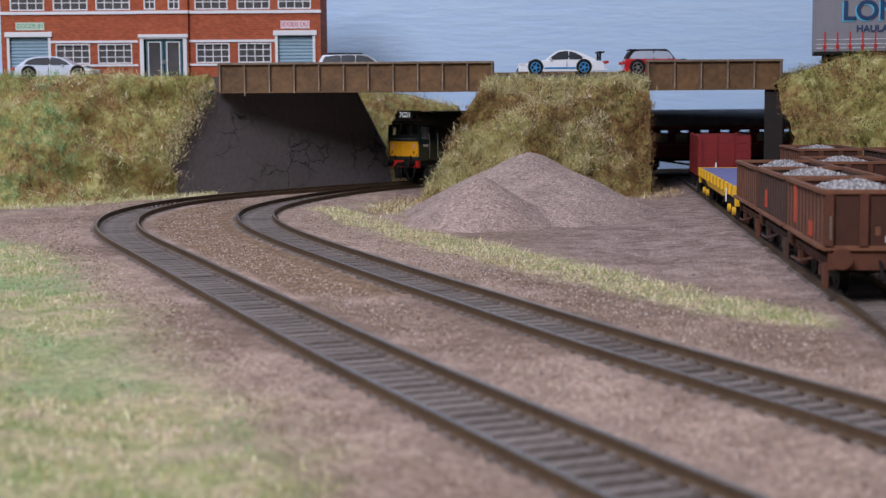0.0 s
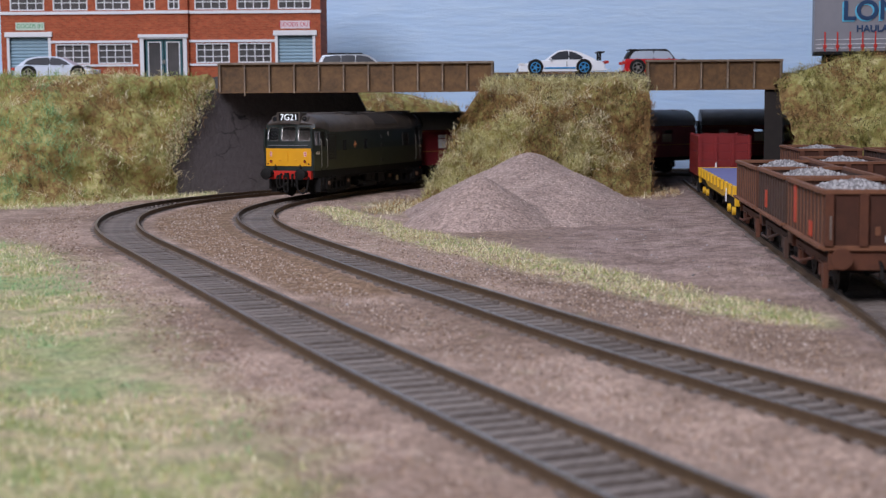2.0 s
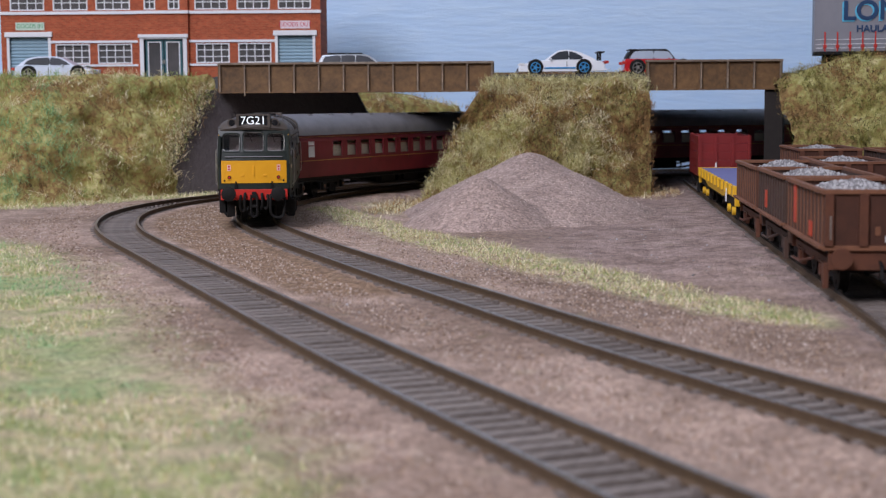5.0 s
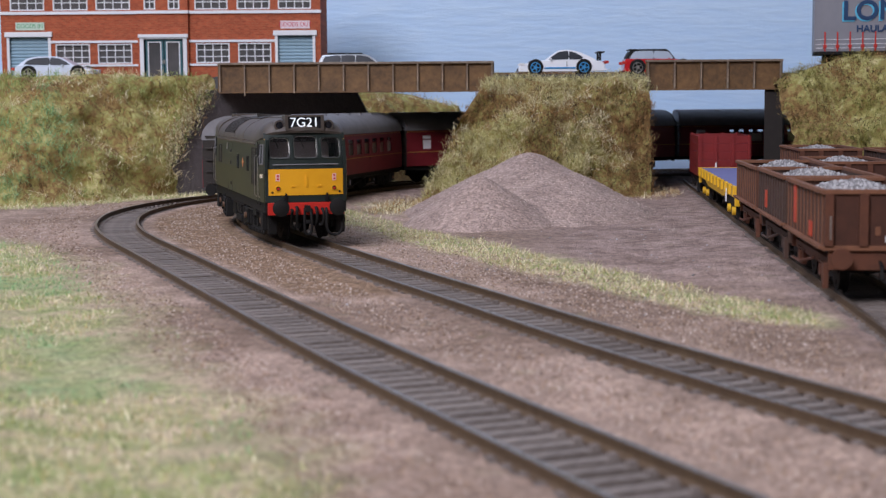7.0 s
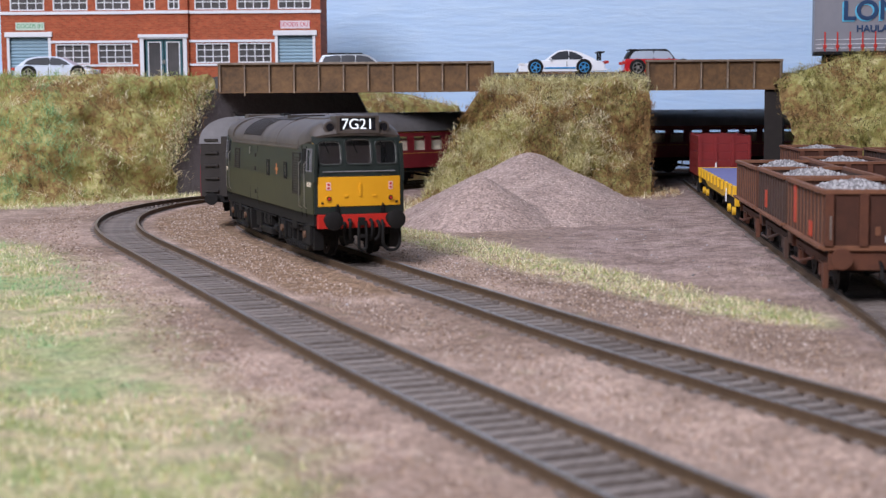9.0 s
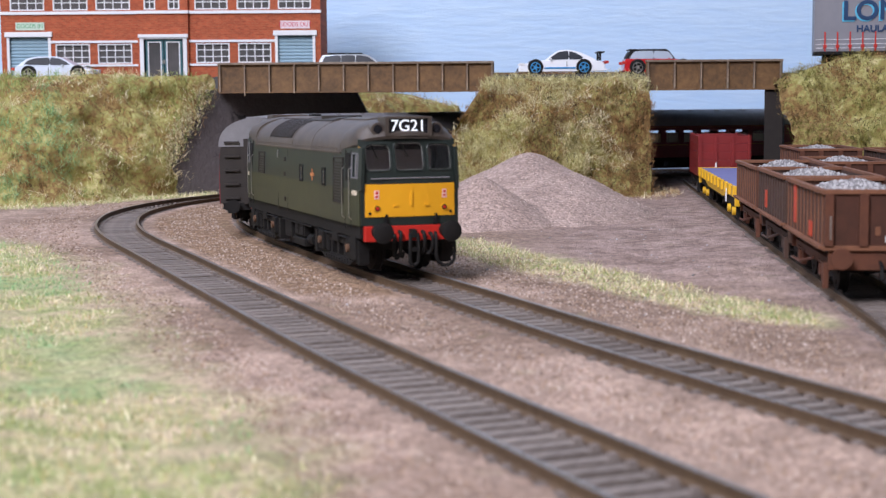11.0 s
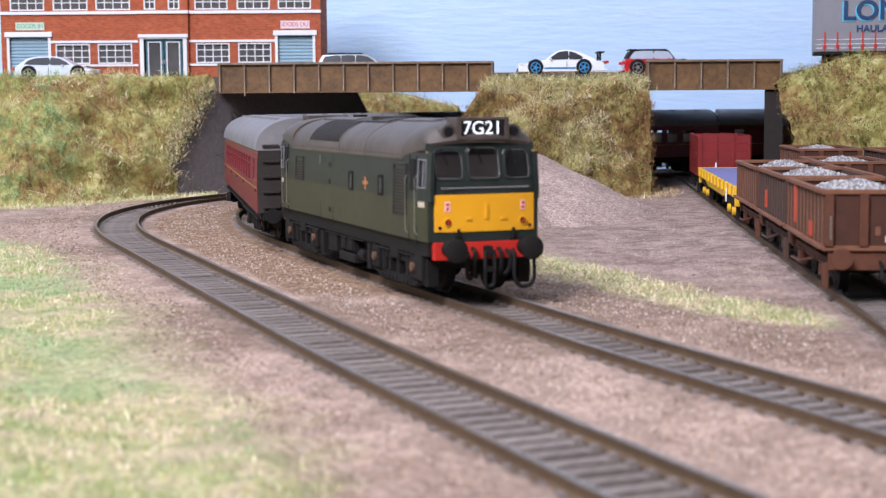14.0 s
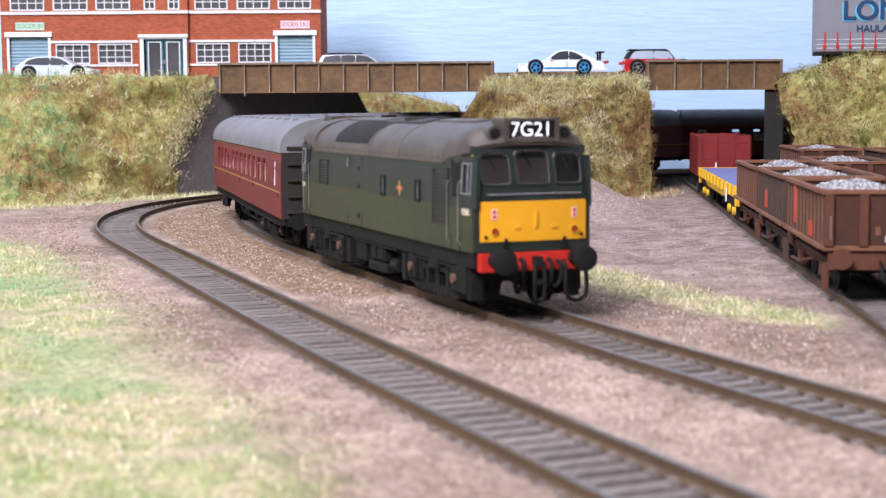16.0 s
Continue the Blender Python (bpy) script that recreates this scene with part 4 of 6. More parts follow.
        for a in (84.1,):
            holed(fr, a, a + 0.4, 30.6, 38.2, [], 0.3, lambda p, b, z: side(p, b + 0.1, z))
        part("window_frame", fr, COACHROOF, w, "thin grey metal frame")
        door = B()
        for a, b2 in ((73.6, 74.0), (80.0, 80.4)):
            holed(door, a, b2, 14, 39.4, [], 0.3, lambda p, b, z: side(p, b - 0.12, z))
        holed(door, 74.8, 79.2, 29.5, 38.4, [], 0.3, lambda p, b, z: side(p, b - 0.1, z))
        part("cab_door", door, BLACK, L, "cab door with dark drop light")
        rail = B()
        for a in (72.9, 80.9):
            tube(rail, [side(a, 0, 17), side(a, -0.9, 18), side(a, -0.9, 33), side(a, 0, 34)], 0.16, 5)
        part("handrail", rail, STEEL, L, "bright metal handrails beside the cab door")
        mark = B()
        for k in range(5):
            holed(mark, 81.8 + k * 1.0, 82.3 + k * 1.0, 25.0, 26.6, [], 0.2, lambda p, b, z: side(p, b - 0.14, z))
        part("number_mark", mark, CREAM, L, "small pale painted bars")
        # Edge highlight of the corner pillar, put in as a coloured strip.
        part("corner_strip", tube(B(), [lean(s * 16.2, -0.05, 28.6), lean(s * 16.0, -0.05, 40.6)], 0.22, 5), LINING_GLINT, L, "yellowish highlight painted along the corner pillar edge")
    # domed cab roof
    rings = []
    for y, gz, tz, w in ((67.8, 38.2, 49.2, 17.1), (71, 39.6, 49.4, 17.1), (79, 40.3, 49.2, 17.0), (84.3, 40.8, 48.6, 16.9), (86.6, 41.0, 47.0, 16.7), (87.9, 41.1, 45.4, 16.6), (88.7, 41.0, 43.9, 16.5)):
        rings.append([(w * math.cos(a), e * y + e * (0.2 * (1 - abs(math.cos(a))) if y > 83 else 0) - (e * 0.012 * (w * math.cos(a)) ** 2 if y > 83 else 0), gz + (tz - gz) * math.sin(a) ** 0.6) for a in np.linspace(0, math.pi, 23)])
        rings[-1] += [(x * 0.95, q - (e * 0.3 if y > 83 else 0), z - 0.9) for x, q, z in reversed(rings[-1])]
    part("cab_roof", loft(B(), rings), LOCOROOF, L, "weathered brownish grey cab roof", True)
    hb = B()
    holed(hb, -7.8, 7.8, 43.9, 50.0, [(-6.6, 6.6, 44.7, 49.3)], 1.0, lambda x, b, z: (x, e * (88.6 - b), z))
    box(hb, -7.8, 7.8, *sorted((e * 78.8, e * 87.6)), 43.9, 50.0, 0.5)
    code = part("headcode_box", hb, LOCOROOF, L, "brown grey headcode box over the cab")
    part("blind", box(B(), -6.6, 6.6, *sorted((e * 87.65, e * 87.9)), 44.7, 49.3), BLINDBLACK, code, "black roller blind")
    if e == 1:
        legend("headcode", "7G21", 5.3, HEADLIT, code, pose(0, 88.0 * MM, 46.9 * MM, 90, 0, 180))
    for s in (1, -1):
        hl = B()
        rod(hl, (s * 9.9, e * 78.8, 46.0), (s * 9.9, e * 86.9, 46.0), 2.1, 16)
        part("horn_housing", hl, LOCOROOF, L)
        part("horn_mouth", rod(B(), (s * 9.9, e * 86.9, 46.0), (s * 9.9, e * 87.1, 46.0), 1.45, 14), BLINDBLACK, L)
        tl = B()
        rod(tl, (s * 11.3, e * 88.6, 20.9), (s * 11.3, e * 90.35, 20.9), 1.25, 14)
        part("tail_lamp", tl, YELLOW, L)
        part("lamp_lens", rod(B(), (s * 11.3, e * 90.35, 20.9), (s * 11.3, e * 90.5, 20.9), 0.85, 14), BLACK, L)
        part("lamp_glass", rod(B(), (s * 11.3, e * 90.5, 20.9), (s * 11.3, e * 90.62, 20.9), 0.5, 10), RED, L)
        part("notice", holed(B(), s * 11.4 - 0.8, s * 11.4 + 0.8, 23.9, 26.7, [], 0.2, lambda x, b, z: lean(x, b - 0.5, z)), PINKLABEL, L, "small pink and white notice")
        part("notice_mark", holed(holed(B(), s * 11.4 - 0.4, s * 11.4 + 0.4, 24.3, 25.0, [], 0.2, lambda x, b, z: lean(x, b - 0.58, z)), s * 11.4 - 0.4, s * 11.4 + 0.4, 25.5, 26.3, [], 0.2, lambda x, b, z: lean(x, b - 0.58, z)), RED, L)
        part("bolt", rod(B(), (s * 13.6, e * 89.2, 19.4), (s * 13.6, e * 90.0, 19.4), 0.5, 5), BLACK, L)
        part("lamp_iron", box(B(), s * 5.2 - 0.8, s * 5.2 + 0.8, *sorted((e * 89.8, e * 91.0)), 21.4, 22.2, 0.15), YELLOW, L)
        part("lamp_bracket", box(box(B(), s * 8.3 - 0.35, s * 8.3 + 0.35, *sorted((e * 89.8, e * 91.0)), 16.2, 19.0), s * 8.3 - 0.7, s * 8.3 + 0.7, *sorted((e * 89.8, e * 90.8)), 15.6, 17.4), BLACK, L)
        bf = B()
        rod(bf, (s * 11.35, e * 89.8, 13.6), (s * 11.35, e * 94.3, 13.6), 2.2, 14)
        rod(bf, (s * 11.35, e * 94.3, 13.6), (s * 11.35, e * 97.0, 13.6), 1.3, 12)
        rod(bf, (s * 11.35, e * 97.0, 13.6), (s * 11.35, e * 97.7, 13.6), 3.35, 24)
        rod(bf, (s * 11.35, e * 97.7, 13.6), (s * 11.35, e * 98.1, 13.6), 3.2, 24, 2.2)
        part("buffer", bf, BLACK, L, "round black buffer", True)
        st = B()
        box(st, s * 15.2 - 1.5, s * 15.2 + 1.5, *sorted((e * 75.8, e * 82.8)), 4.0, 11.5, 0.3)
        part("footstep", st, BLACK, L)
    part("lamp_iron", box(B(), -0.45, 0.45, *sorted((e * 90.2, e * 91.2)), 21.6, 26.2, 0.2), YELLOW, L)
    part("front_handrail", tube(B(), [lean(-13, -0.2, 30.4), lean(-13, -0.9, 30.4), lean(13, -0.9, 30.4), lean(13, -0.2, 30.4)], 0.22, 5), COACHROOF, L)
    part("buffer_beam", box(B(), -15.4, 15.4, *sorted((e * 87.8, e * 90.7)), 10.4, 15.3, 0.3), RED, L, "red buffer beam")
    for x, z0, dz in ((4.2, 13.4, 6.5), (-3.6, 13.2, 5.5), (6.2, 12.4, 6.0), (-6.2, 12.6, 5.0)):
        pts = [(x, e * 90.4, z0), (x, e * 92.4, z0 - 0.4), (x * 1.05, e * 92.8, z0 - dz * 0.5), (x * 1.02, e * 92.2, z0 - dz), (x * 0.85, e * 91.4, z0 - dz - 1.4), (x * 0.7, e * 90.8, z0 - dz)]
        part("brake_hose", bent(B(), pts, 0.62), BLACK, L, "black hanging brake hose", True)
    # screw coupling
    cp = B()
    box(cp, -1.0, 1.0, *sorted((e * 90.4, e * 93.8)), 11.5, 14.2, 0.4)
    tube(cp, [(-1.2, e * 93.2, 13), (-1.5, e * 93.6, 8), (-1.3, e * 93.2, 3.4), (0, e * 93.0, 2.6), (1.3, e * 93.2, 3.4), (1.5, e * 93.6, 8), (1.2, e * 93.2, 13)], 0.6, 6)
    box(cp, -1.9, 1.9, *sorted((e * 92.8, e * 94.0)), 7.0, 8.4, 0.3)
    part("screw_coupling", cp, BLACK, L, "black screw coupling on the hook")
    # looped pipe at one corner
    lp = bent(B(), [(-7.6, e * 91.8, 13), (-7.6, e * 93.0, 11), (-7.5, e * 93.2, 6), (-8.2, e * 93.0, 3.6), (-10, e * 92.8, 2.4), (-12.2, e * 92.8, 2.6), (-13.6, e * 93.0, 4.4), (-14, e * 92.2, 9), (-14, e * 90.8, 11.5)], 0.6)
    part("heating_pipe", lp, BLACK, L, "looped black steam heating pipe")
    seat = B()
    box(seat, -12, 12, *sorted((e * 72.8, e * 74.8)), 25.6, 39)
    box(seat, -14, 14, *sorted((e * 80.8, e * 85.8)), 25.6, 31)
    part("cab_interior", seat, CABTAN, L, "brown cab bulkhead and desk")


def shorten(L, k):
    """Draws the body together lengthwise to the model's true proportion."""
    done = set()
    for ob in [c for c in L.children_recursive if c.type == "MESH"]:
        if ob.name.startswith("headcode") and "box" not in ob.name:
            ob.matrix_basis = Matrix.Translation((0, (k - 1) * ob.matrix_basis[1][3], 0)) @ ob.matrix_basis
            continue
        m = ob.matrix_basis.copy()
        m[1][3] *= k
        ob.matrix_basis = m
        if ob.data.name not in done:
            done.add(ob.data.name)
            for v in ob.data.vertices:
                v.co.y *= k


def locomotive():
    L = thing("locomotive", "two-tone green diesel locomotive with yellow warning panel on the inner track", "locomotive")
    ys = (-88.3, -86, -78, 78, 86, 88.3)
    part("lower_body", loft(B(), [[(-body_half(y), y, 15.4), (body_half(y), y, 15.4), (body_half(y) + 0.05, y, 26.8), (-body_half(y) - 0.05, y, 26.8)] for y in ys]), LOCOLOW, L, "olive green lower body side")
    part("upper_body", loft(B(), [[(-17.55, y, 26.8), (17.55, y, 26.8), (17.5, y, 31), (17.1, y, 38.2), (-17.1, y, 38.2), (-17.5, y, 31)] for y in (-68, 68)]), LOCOGREEN, L, "dark green upper body side")
    arch = [(17.1 * math.cos(a), 38.2 + 11.0 * math.sin(a) ** 0.8) for a in np.linspace(0, math.pi, 21)]
    part("roof", loft(B(), [[(x, y, z) for x, z in arch] for y in (-67.8, 67.8)]), LOCOROOF, L, "weathered grey brown roof", True)
    for y0, y1, x0, x1 in ((-60, -18, -7, 7), (-14, 24, -8.5, 8.5), (30, 62, -6, 6)):
        xs = np.linspace(x0, x1, 11)
        top = [(x, 38.2 + 11.0 * (1 - (x / 17.1) ** 2) ** 0.4) for x in xs]
        bm = loft(B(), [[(x, y, z + 0.4) for x, z in top] + [(x, y, z - 1.5) for x, z in reversed(top)] for y in (y0, y1)])
        part("roof_panel", bm, LOCOROOF if y0 != -14 else BLACKBROWN, L, "raised roof hatch")
    fan = rod(B(), (0, 5, 48.6), (0, 5, 50.0), 7.5, 28)
    part("fan_grille", fan, BLACKBROWN, L, "round dark cooling fan grille")
    part("exhaust", box(B(), -1.6, 1.6, -40, -32, 49, 50.4, 0.4), BLACK, L)
    ribs = mesh_of("roof_rib", loft(B(), [[(x * 1.005, y, 38.2 + (z - 38.2) * 1.02) for x, z in arch] for y in (-0.4, 0.4)]), LOCOROOF)
    for y in (-66, -44, -3, 27, 66.5):
        piece("roof_rib", ribs, L, pose(0, y * MM, 0))
    for sgn in (1, -1):
        g = B()
        ang = np.linspace(math.radians(14), math.radians(66), 12)
        crown = lambda a, k: (sgn * 17.1 * math.cos(a) * k, 38.2 + 11.0 * math.sin(a) ** 0.8 * k)
        for i in range(23):
            y = -42 + i * 1.65
            loft(g, [[(crown(a, 1.003)[0], y, crown(a, 1.003)[1]), (crown(a, 1.022)[0], y, crown(a, 1.022)[1]), (crown(a, 1.022)[0], y + 0.8, crown(a, 1.022)[1]), (crown(a, 1.003)[0], y + 0.8, crown(a, 1.003)[1])] for a in ang])
        part("roof_grille", g, BLACKBROWN, L, "dark slatted radiator grille on the roof curve")
        part("roof_seam", box(B(), *sorted((sgn * 12.6, sgn * 13.0)), -66, 66, 45.2, 45.9), BLACKBROWN, L)
    rivet = mesh_of("rivet", box(B(), -0.25, 0.25, -0.25, 0.25, -0.2, 0.25), LOCOROOF)
    for s in (1, -1):
        side = lambda a, b, z: (s * (17.55 - b - max(0, z - 31) * 0.056), a, z)
        for k in range(32):
            piece("rivet", rivet, L, pose(s * 16.95 * MM, (-62 + k * 4) * MM, 39.4 * MM))
        part("gutter", box(B(), s * 17.2 - 0.3, s * 17.2 + 0.3, -68, 68, 37.9, 38.5), LOCOROOF, L)
        for y in (13, 46):
            w = part("engine_window", holed(B(), y - 1.7, y + 1.7, 27.2, 32.0, [], 0.3, lambda a, b, z: side(a, b - 0.12, z)), CARGLASS, L)
            part("window_frame", holed(B(), y - 2.3, y + 2.3, 26.5, 32.7, [(y - 1.6, y + 1.6, 27.3, 31.9)], 0.35, lambda a, b, z: side(a, b - 0.3, z)), BLACK, w)
        for y0, y1, z0, z1 in ((59, 71.5, 21.6, 36.8), (-61, -50, 27.0, 35.6)):
            g = B()
            holed(g, y0, y1, z0, z1, [(y0 + 0.6, y1 - 0.6, z0 + 0.6, z1 - 0.6)], 0.5, lambda a, b, z: side(a, b - 0.35, z))
            k = int((z1 - z0 - 1.2) / 0.95)
            for i in range(k):
                z = z0 + 0.7 + i * 0.95
                holed(g, y0 + 0.6, y1 - 0.6, z, z + 0.5, [], 0.35, lambda a, b, c: side(a, b - 0.25, c))
            part("louvre_grille", g, BLACKBROWN, L, "dark louvred grille")
        d = B()
        for y in (-26, -10):
            holed(d, y, y + 0.3, 14, 37.4, [], 0.2, lambda a, b, z: side(a, b - 0.08, z))
        for z in (18, 27.5, 33):
            holed(d, -14.5, -12.8, z, z + 1.5, [], 0.4, lambda a, b, c: side(a, b - 0.35, c))
        part("side_door", d, BLACKBROWN, L, "access door seams with hinges")
        part("door_grab", tube(B(), [side(-24, -0.6, 34), side(-24, -0.6, 37)], 0.3, 5), STEEL, L)
        c = B()
        rod(c, (s * 17.5, 29.5, 29.6), (s * 17.72, 29.5, 29.6), 0.8, 10)
        for a, z, w, h in ((29.5, 31.0, 0.4, 0.6), (29.5, 28.2, 0.5, 0.7), (27.6, 29.9, 0.9, 0.18), (27.6, 29.3, 0.9, 0.18), (31.4, 29.9, 0.9, 0.18), (31.4, 29.3, 0.9, 0.18)):
            box(c, *sorted((s * 17.5, s * 17.7)), a - w, a + w, z - h, z + h)
        part("crest", c, CREST, L, "small orange heraldic emblem")
        sb = box(B(), s * 15.9 - 0.6, s * 15.9 + 0.6, -88, 88, 11.2, 15.4)
        part("solebar", sb, BLACK, L)
    tank = B()
    box(tank, -12.4, 12.4, -24, 17, 3.6, 11, 1.0)
    for s in (1, -1):
        box(tank, s * 14.4 - 1.6, s * 14.4 + 1.6, -22, -11, 4.4, 11.0, 0.4)
        box(tank, s * 14.6 - 1.8, s * 14.6 + 1.8, -7, 12, 2.6, 5.4, 0.6)
        box(tank, s * 14.2 - 1.5, s * 14.2 + 1.5, -6, 9, 6.0, 11.4, 0.3)
        for y in (-5, 3):
            box(tank, s * 15.8 - 0.3, s * 15.8 + 0.3, y, y + 5.0, 6.6, 10.8, 0.15)
            rod(tank, (s * 16.1, y + 1, 8.7), (s * 16.1, y + 4, 8.7), 0.3, 6)
        rod(tank, (s * 14.4, -9.6, 3.6), (s * 14.4, -9.6, 11.2), 0.6, 6)
        rod(tank, (s * 14.0, 13.5, 5.6), (s * 14.0, 20, 5.6), 1.9, 12)
        tube(tank, [(s * 16.2, -24, 10.6), (s * 16.2, 22, 10.6)], 0.4, 5)
    part("fuel_tank", tank, BLACK, L)
    part("chassis", box(B(), -13, 13, -87, 87, 9.2, 12.3), BLACK, L)
    loco_cab(L, 1)
    loco_cab(L, -1)
    shorten(L, 0.93)
    return L, {b: (s, w) for s in (1, -1) for b, w in [loco_bogie(L, s)]}


def coach_bogie(parent, sign, base):
    bm = B()
    box(bm, -12, 12, -20, 20, 7, 9.2)
    for s in (1, -1):
        holed(bm, -21, 21, 4.2, 9.0, [(-9, -3, 5, 7.6), (3, 9, 5, 7.6)], 1.4, lambda a, b, c: (s * (14.6 - b), a, c))
        for y in (-16.5, 16.5):
            box(bm, s * 14.6 - 1.2, s * 14.6 + 1.2, y - 2.2, y + 2.2, 4, 8.6, 0.4)
        for y in (-4, 0, 4):
            rod(bm, (s * 14.4, y, 2.6), (s * 14.4, y, 7), 1.2, 8)
    bg = part("bogie", bm, BLACK, parent)
    bg.matrix_basis = pose(0, sign * base / 2 * MM, 0)
    for s in (1, -1):
        for y in (-16.5, 16.5):
            part("axle_end", rod(B(), (s * 15.6, y, 6.2), (s * 16.3, y, 6.2), 1.0, 8), RUSTBOX, bg)
    return bg, [(wheelset(bg, y, 6.6), y, 6.6) for y in (-16.5, 16.5)]


def coach(length, label):
    C = thing("railway_coach", label, "railway coach", "coaches of the train")
    h = length / 2
    n = int((length - 46) / 16.8)
    centres = [-h + 22 + (length - 60) * (i + 0.5) / n for i in range(n)]
    holes = [(c - 5.6, c + 5.6, 23.6, 33.2) for c in centres] + [(h - 21, h - 13.5, 23.6, 33.2)]
    doors = [h - 10, -h + 10] + [(a + b) / 2 for a, b in zip(centres[2::3], centres[3::3])]
    for s in (1, -1):
        wallm = lambda a, b, z: (s * (17.4 - b - max(0, z - 28) ** 2 * 0.012), a, z)
        part("side_panel", holed(B(), -h, h, 12.0, 37.2, holes, 0.9, wallm), MAROON, C)
        for i, (a, b, c, d) in enumerate(holes):
            last = i == len(holes) - 1
            p = part("window_pane", holed(B(), a - 0.1, b + 0.1, c - 0.1, d + 0.1, [], 0.25, lambda u, v, z: wallm(u, v + 0.35, z)), WHITE if last else GLASS, C, "frosted white lavatory window" if last else "")
            p.visible_shadow = last
            fr = holed(B(), a - 0.35, b + 0.35, c - 0.35, d + 0.35, [(a + 0.15, b - 0.15, c + 0.15, d - 3.0), (a + 0.15, b - 0.15, d - 2.5, d - 0.15)], 0.3, lambda u, v, z: wallm(u, v - 0.08, z))
            part("window_frame", fr, MAROON, p)
        for z, t in ((21.6, 0.28), (35.6, 0.16)):
            part("lining", holed(B(), -h + 0.5, h - 0.5, z, z + t, [], 0.2, lambda u, v, c: wallm(u, v - 0.1, c)), LINING_GLINT, C, "thin yellow lining stripe")
        dm = B()
        for y in doors:
            for o in (-4.2, 4.0):
                holed(dm, y + o, y + o + 0.25, 12.4, 36.6, [], 0.2, lambda u, v, c: wallm(u, v - 0.06, c))
            holed(dm, y + 3, y + 3.5, 20, 21.4, [], 0.4, lambda u, v, c: wallm(u, v - 0.4, c))
        part("door_seam", dm, BLACKBROWN, C)
        part("solebar", box(B(), s * 15.2 - 0.7, s * 15.2 + 0.7, -h + 1, h - 1, 9.4, 12), BLACK, C)
        part("step_board", box(B(), s * 16 - 1, s * 16 + 1, -h + 8, h - 8, 9.0, 9.6), BLACK, C)
    arch = [(17.5 * math.cos(a), 36.6 + 12.6 * math.sin(a) ** 0.85) for a in np.linspace(0, math.pi, 21)]
    part("roof", loft(B(), [[(x, y, z) for x, z in arch] for y in (-h - 0.4, h + 0.4)]), COACHROOF, C, "plain grey arched roof", True)
    vent = mesh_of("roof_vent", prism(B(), [(-1.6, 0), (1.6, 0), (1.0, 1.5), (-1.0, 1.5)], "y", -1.6, 1.6), COACHROOF)
    for i in range(int(length / 24)):
        for x, z in ((-6.5, 47.6), (6.5, 47.6)):
            piece("roof_vent", vent, C, pose(x * MM, (-h + 14 + i * 24) * MM, z * MM))
    for s in (1, -1):
        e = B()
        ring = [(17.0, 12), (17.2, 30), (16.6, 36.8)] + arch[1:-1] + [(-16.6, 36.8), (-17.2, 30), (-17.0, 12)]
        loft(e, [[(x, s * y, z) for x, z in ring] for y in (h - 1.2, h + 0.1)])
        part("end_panel", e, BLACKBROWN, C, "sooty black end panel")
        g = B()
        holed(g, -6.5, 6.5, 12, 40, [(-4, 4, 13, 37)], 3.0, lambda x, b, z: (x, s * (h + 3 - b), z))
        box(g, -4, 4, *sorted((s * h, s * (h + 0.6))), 13, 37)
        for z in np.arange(14, 44, 6.0):
            for x in (-11.8, 11.8):
                box(g, x - 3.2, x + 3.2, *sorted((s * h, s * (h + 1.4))), z, z + 0.9)
        part("gangway", g, BLACKBROWN, C, "black gangway with end steps")
        bf = B()
        for x in (-11.35, 11.35):
            rod(bf, (x, s * h, 13.2 - 2.2), (x, s * (h + 3.2), 11), 1.3, 10)
            rod(bf, (x, s * (h + 3.2), 11), (x, s * (h + 3.9), 11), 3.0, 16)
        box(bf, -15, 15, *sorted((s * (h - 2), s * (h + 0.3))), 9.2, 12.4)
        part("buffer_beam", bf, BLACK, C)
    part("floor", box(B(), -15, 15, -h + 2, h - 2, 10.5, 12.4), BLACK, C)
    inn = B()
    for c in centres[::2]:
        box(inn, -14, 14, c + 7.2, c + 9.4, 12.4, 28)
    box(inn, -1, 0, -h + 6, h - 6, 12.4, 27)
    for x in (-14.4, 14.4):
        box(inn, x - 0.4, x + 0.4, -h + 8, h - 8, 12.4, 30.5)
    part("compartment_seats", inn, CREAM, C, "tan interior seats and partitions")
    ug = B()
    box(ug, -13, 13, -26, -6, 3.6, 9.5, 0.5)
    box(ug, -12, 12, 4, 22, 4.2, 9.5, 0.5)
    for s in (1, -1):
        tube(ug, [(s * 13, -62, 9), (s * 13, -30, 4.2), (s * 13, 30, 4.2), (s * 13, 62, 9)], 0.7, 4)
        for y in (-30, 0, 30):
            tube(ug, [(s * 13, y, 4.2), (s * 13, y, 9.4)], 0.6, 4)
    part("underframe", ug, BLACK, C)
    base = length - 82
    return C, base, {b: (s, w) for s in (1, -1) for b, w in [coach_bogie(C, s, base)]}


TRAIN = []


def train():
    L, bg = locomotive()
    TRAIN.append((L, -6.3, 104, 1.5, bg))
    for behind, length, label in ((221, 262, "maroon passenger coach with yellow lining behind the locomotive"), (497, 262, "maroon passenger coach second in the train"),
                                  (745, 214, "short maroon passenger coach third in the train"), (991, 262, "maroon passenger coach at the train's tail")):
        C, base, bg = coach(length, label)
        TRAIN.append((C, behind, base, 1.2, bg))


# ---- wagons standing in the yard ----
# Darker copy of the wagon rust; shade between the ribs put into its colour.
SHADEDPANEL = mat("shaded_rust_panel", (0.085, 0.03, 0.016), (0.045, 0.018, 0.011), 0.8, 260, 0.25)


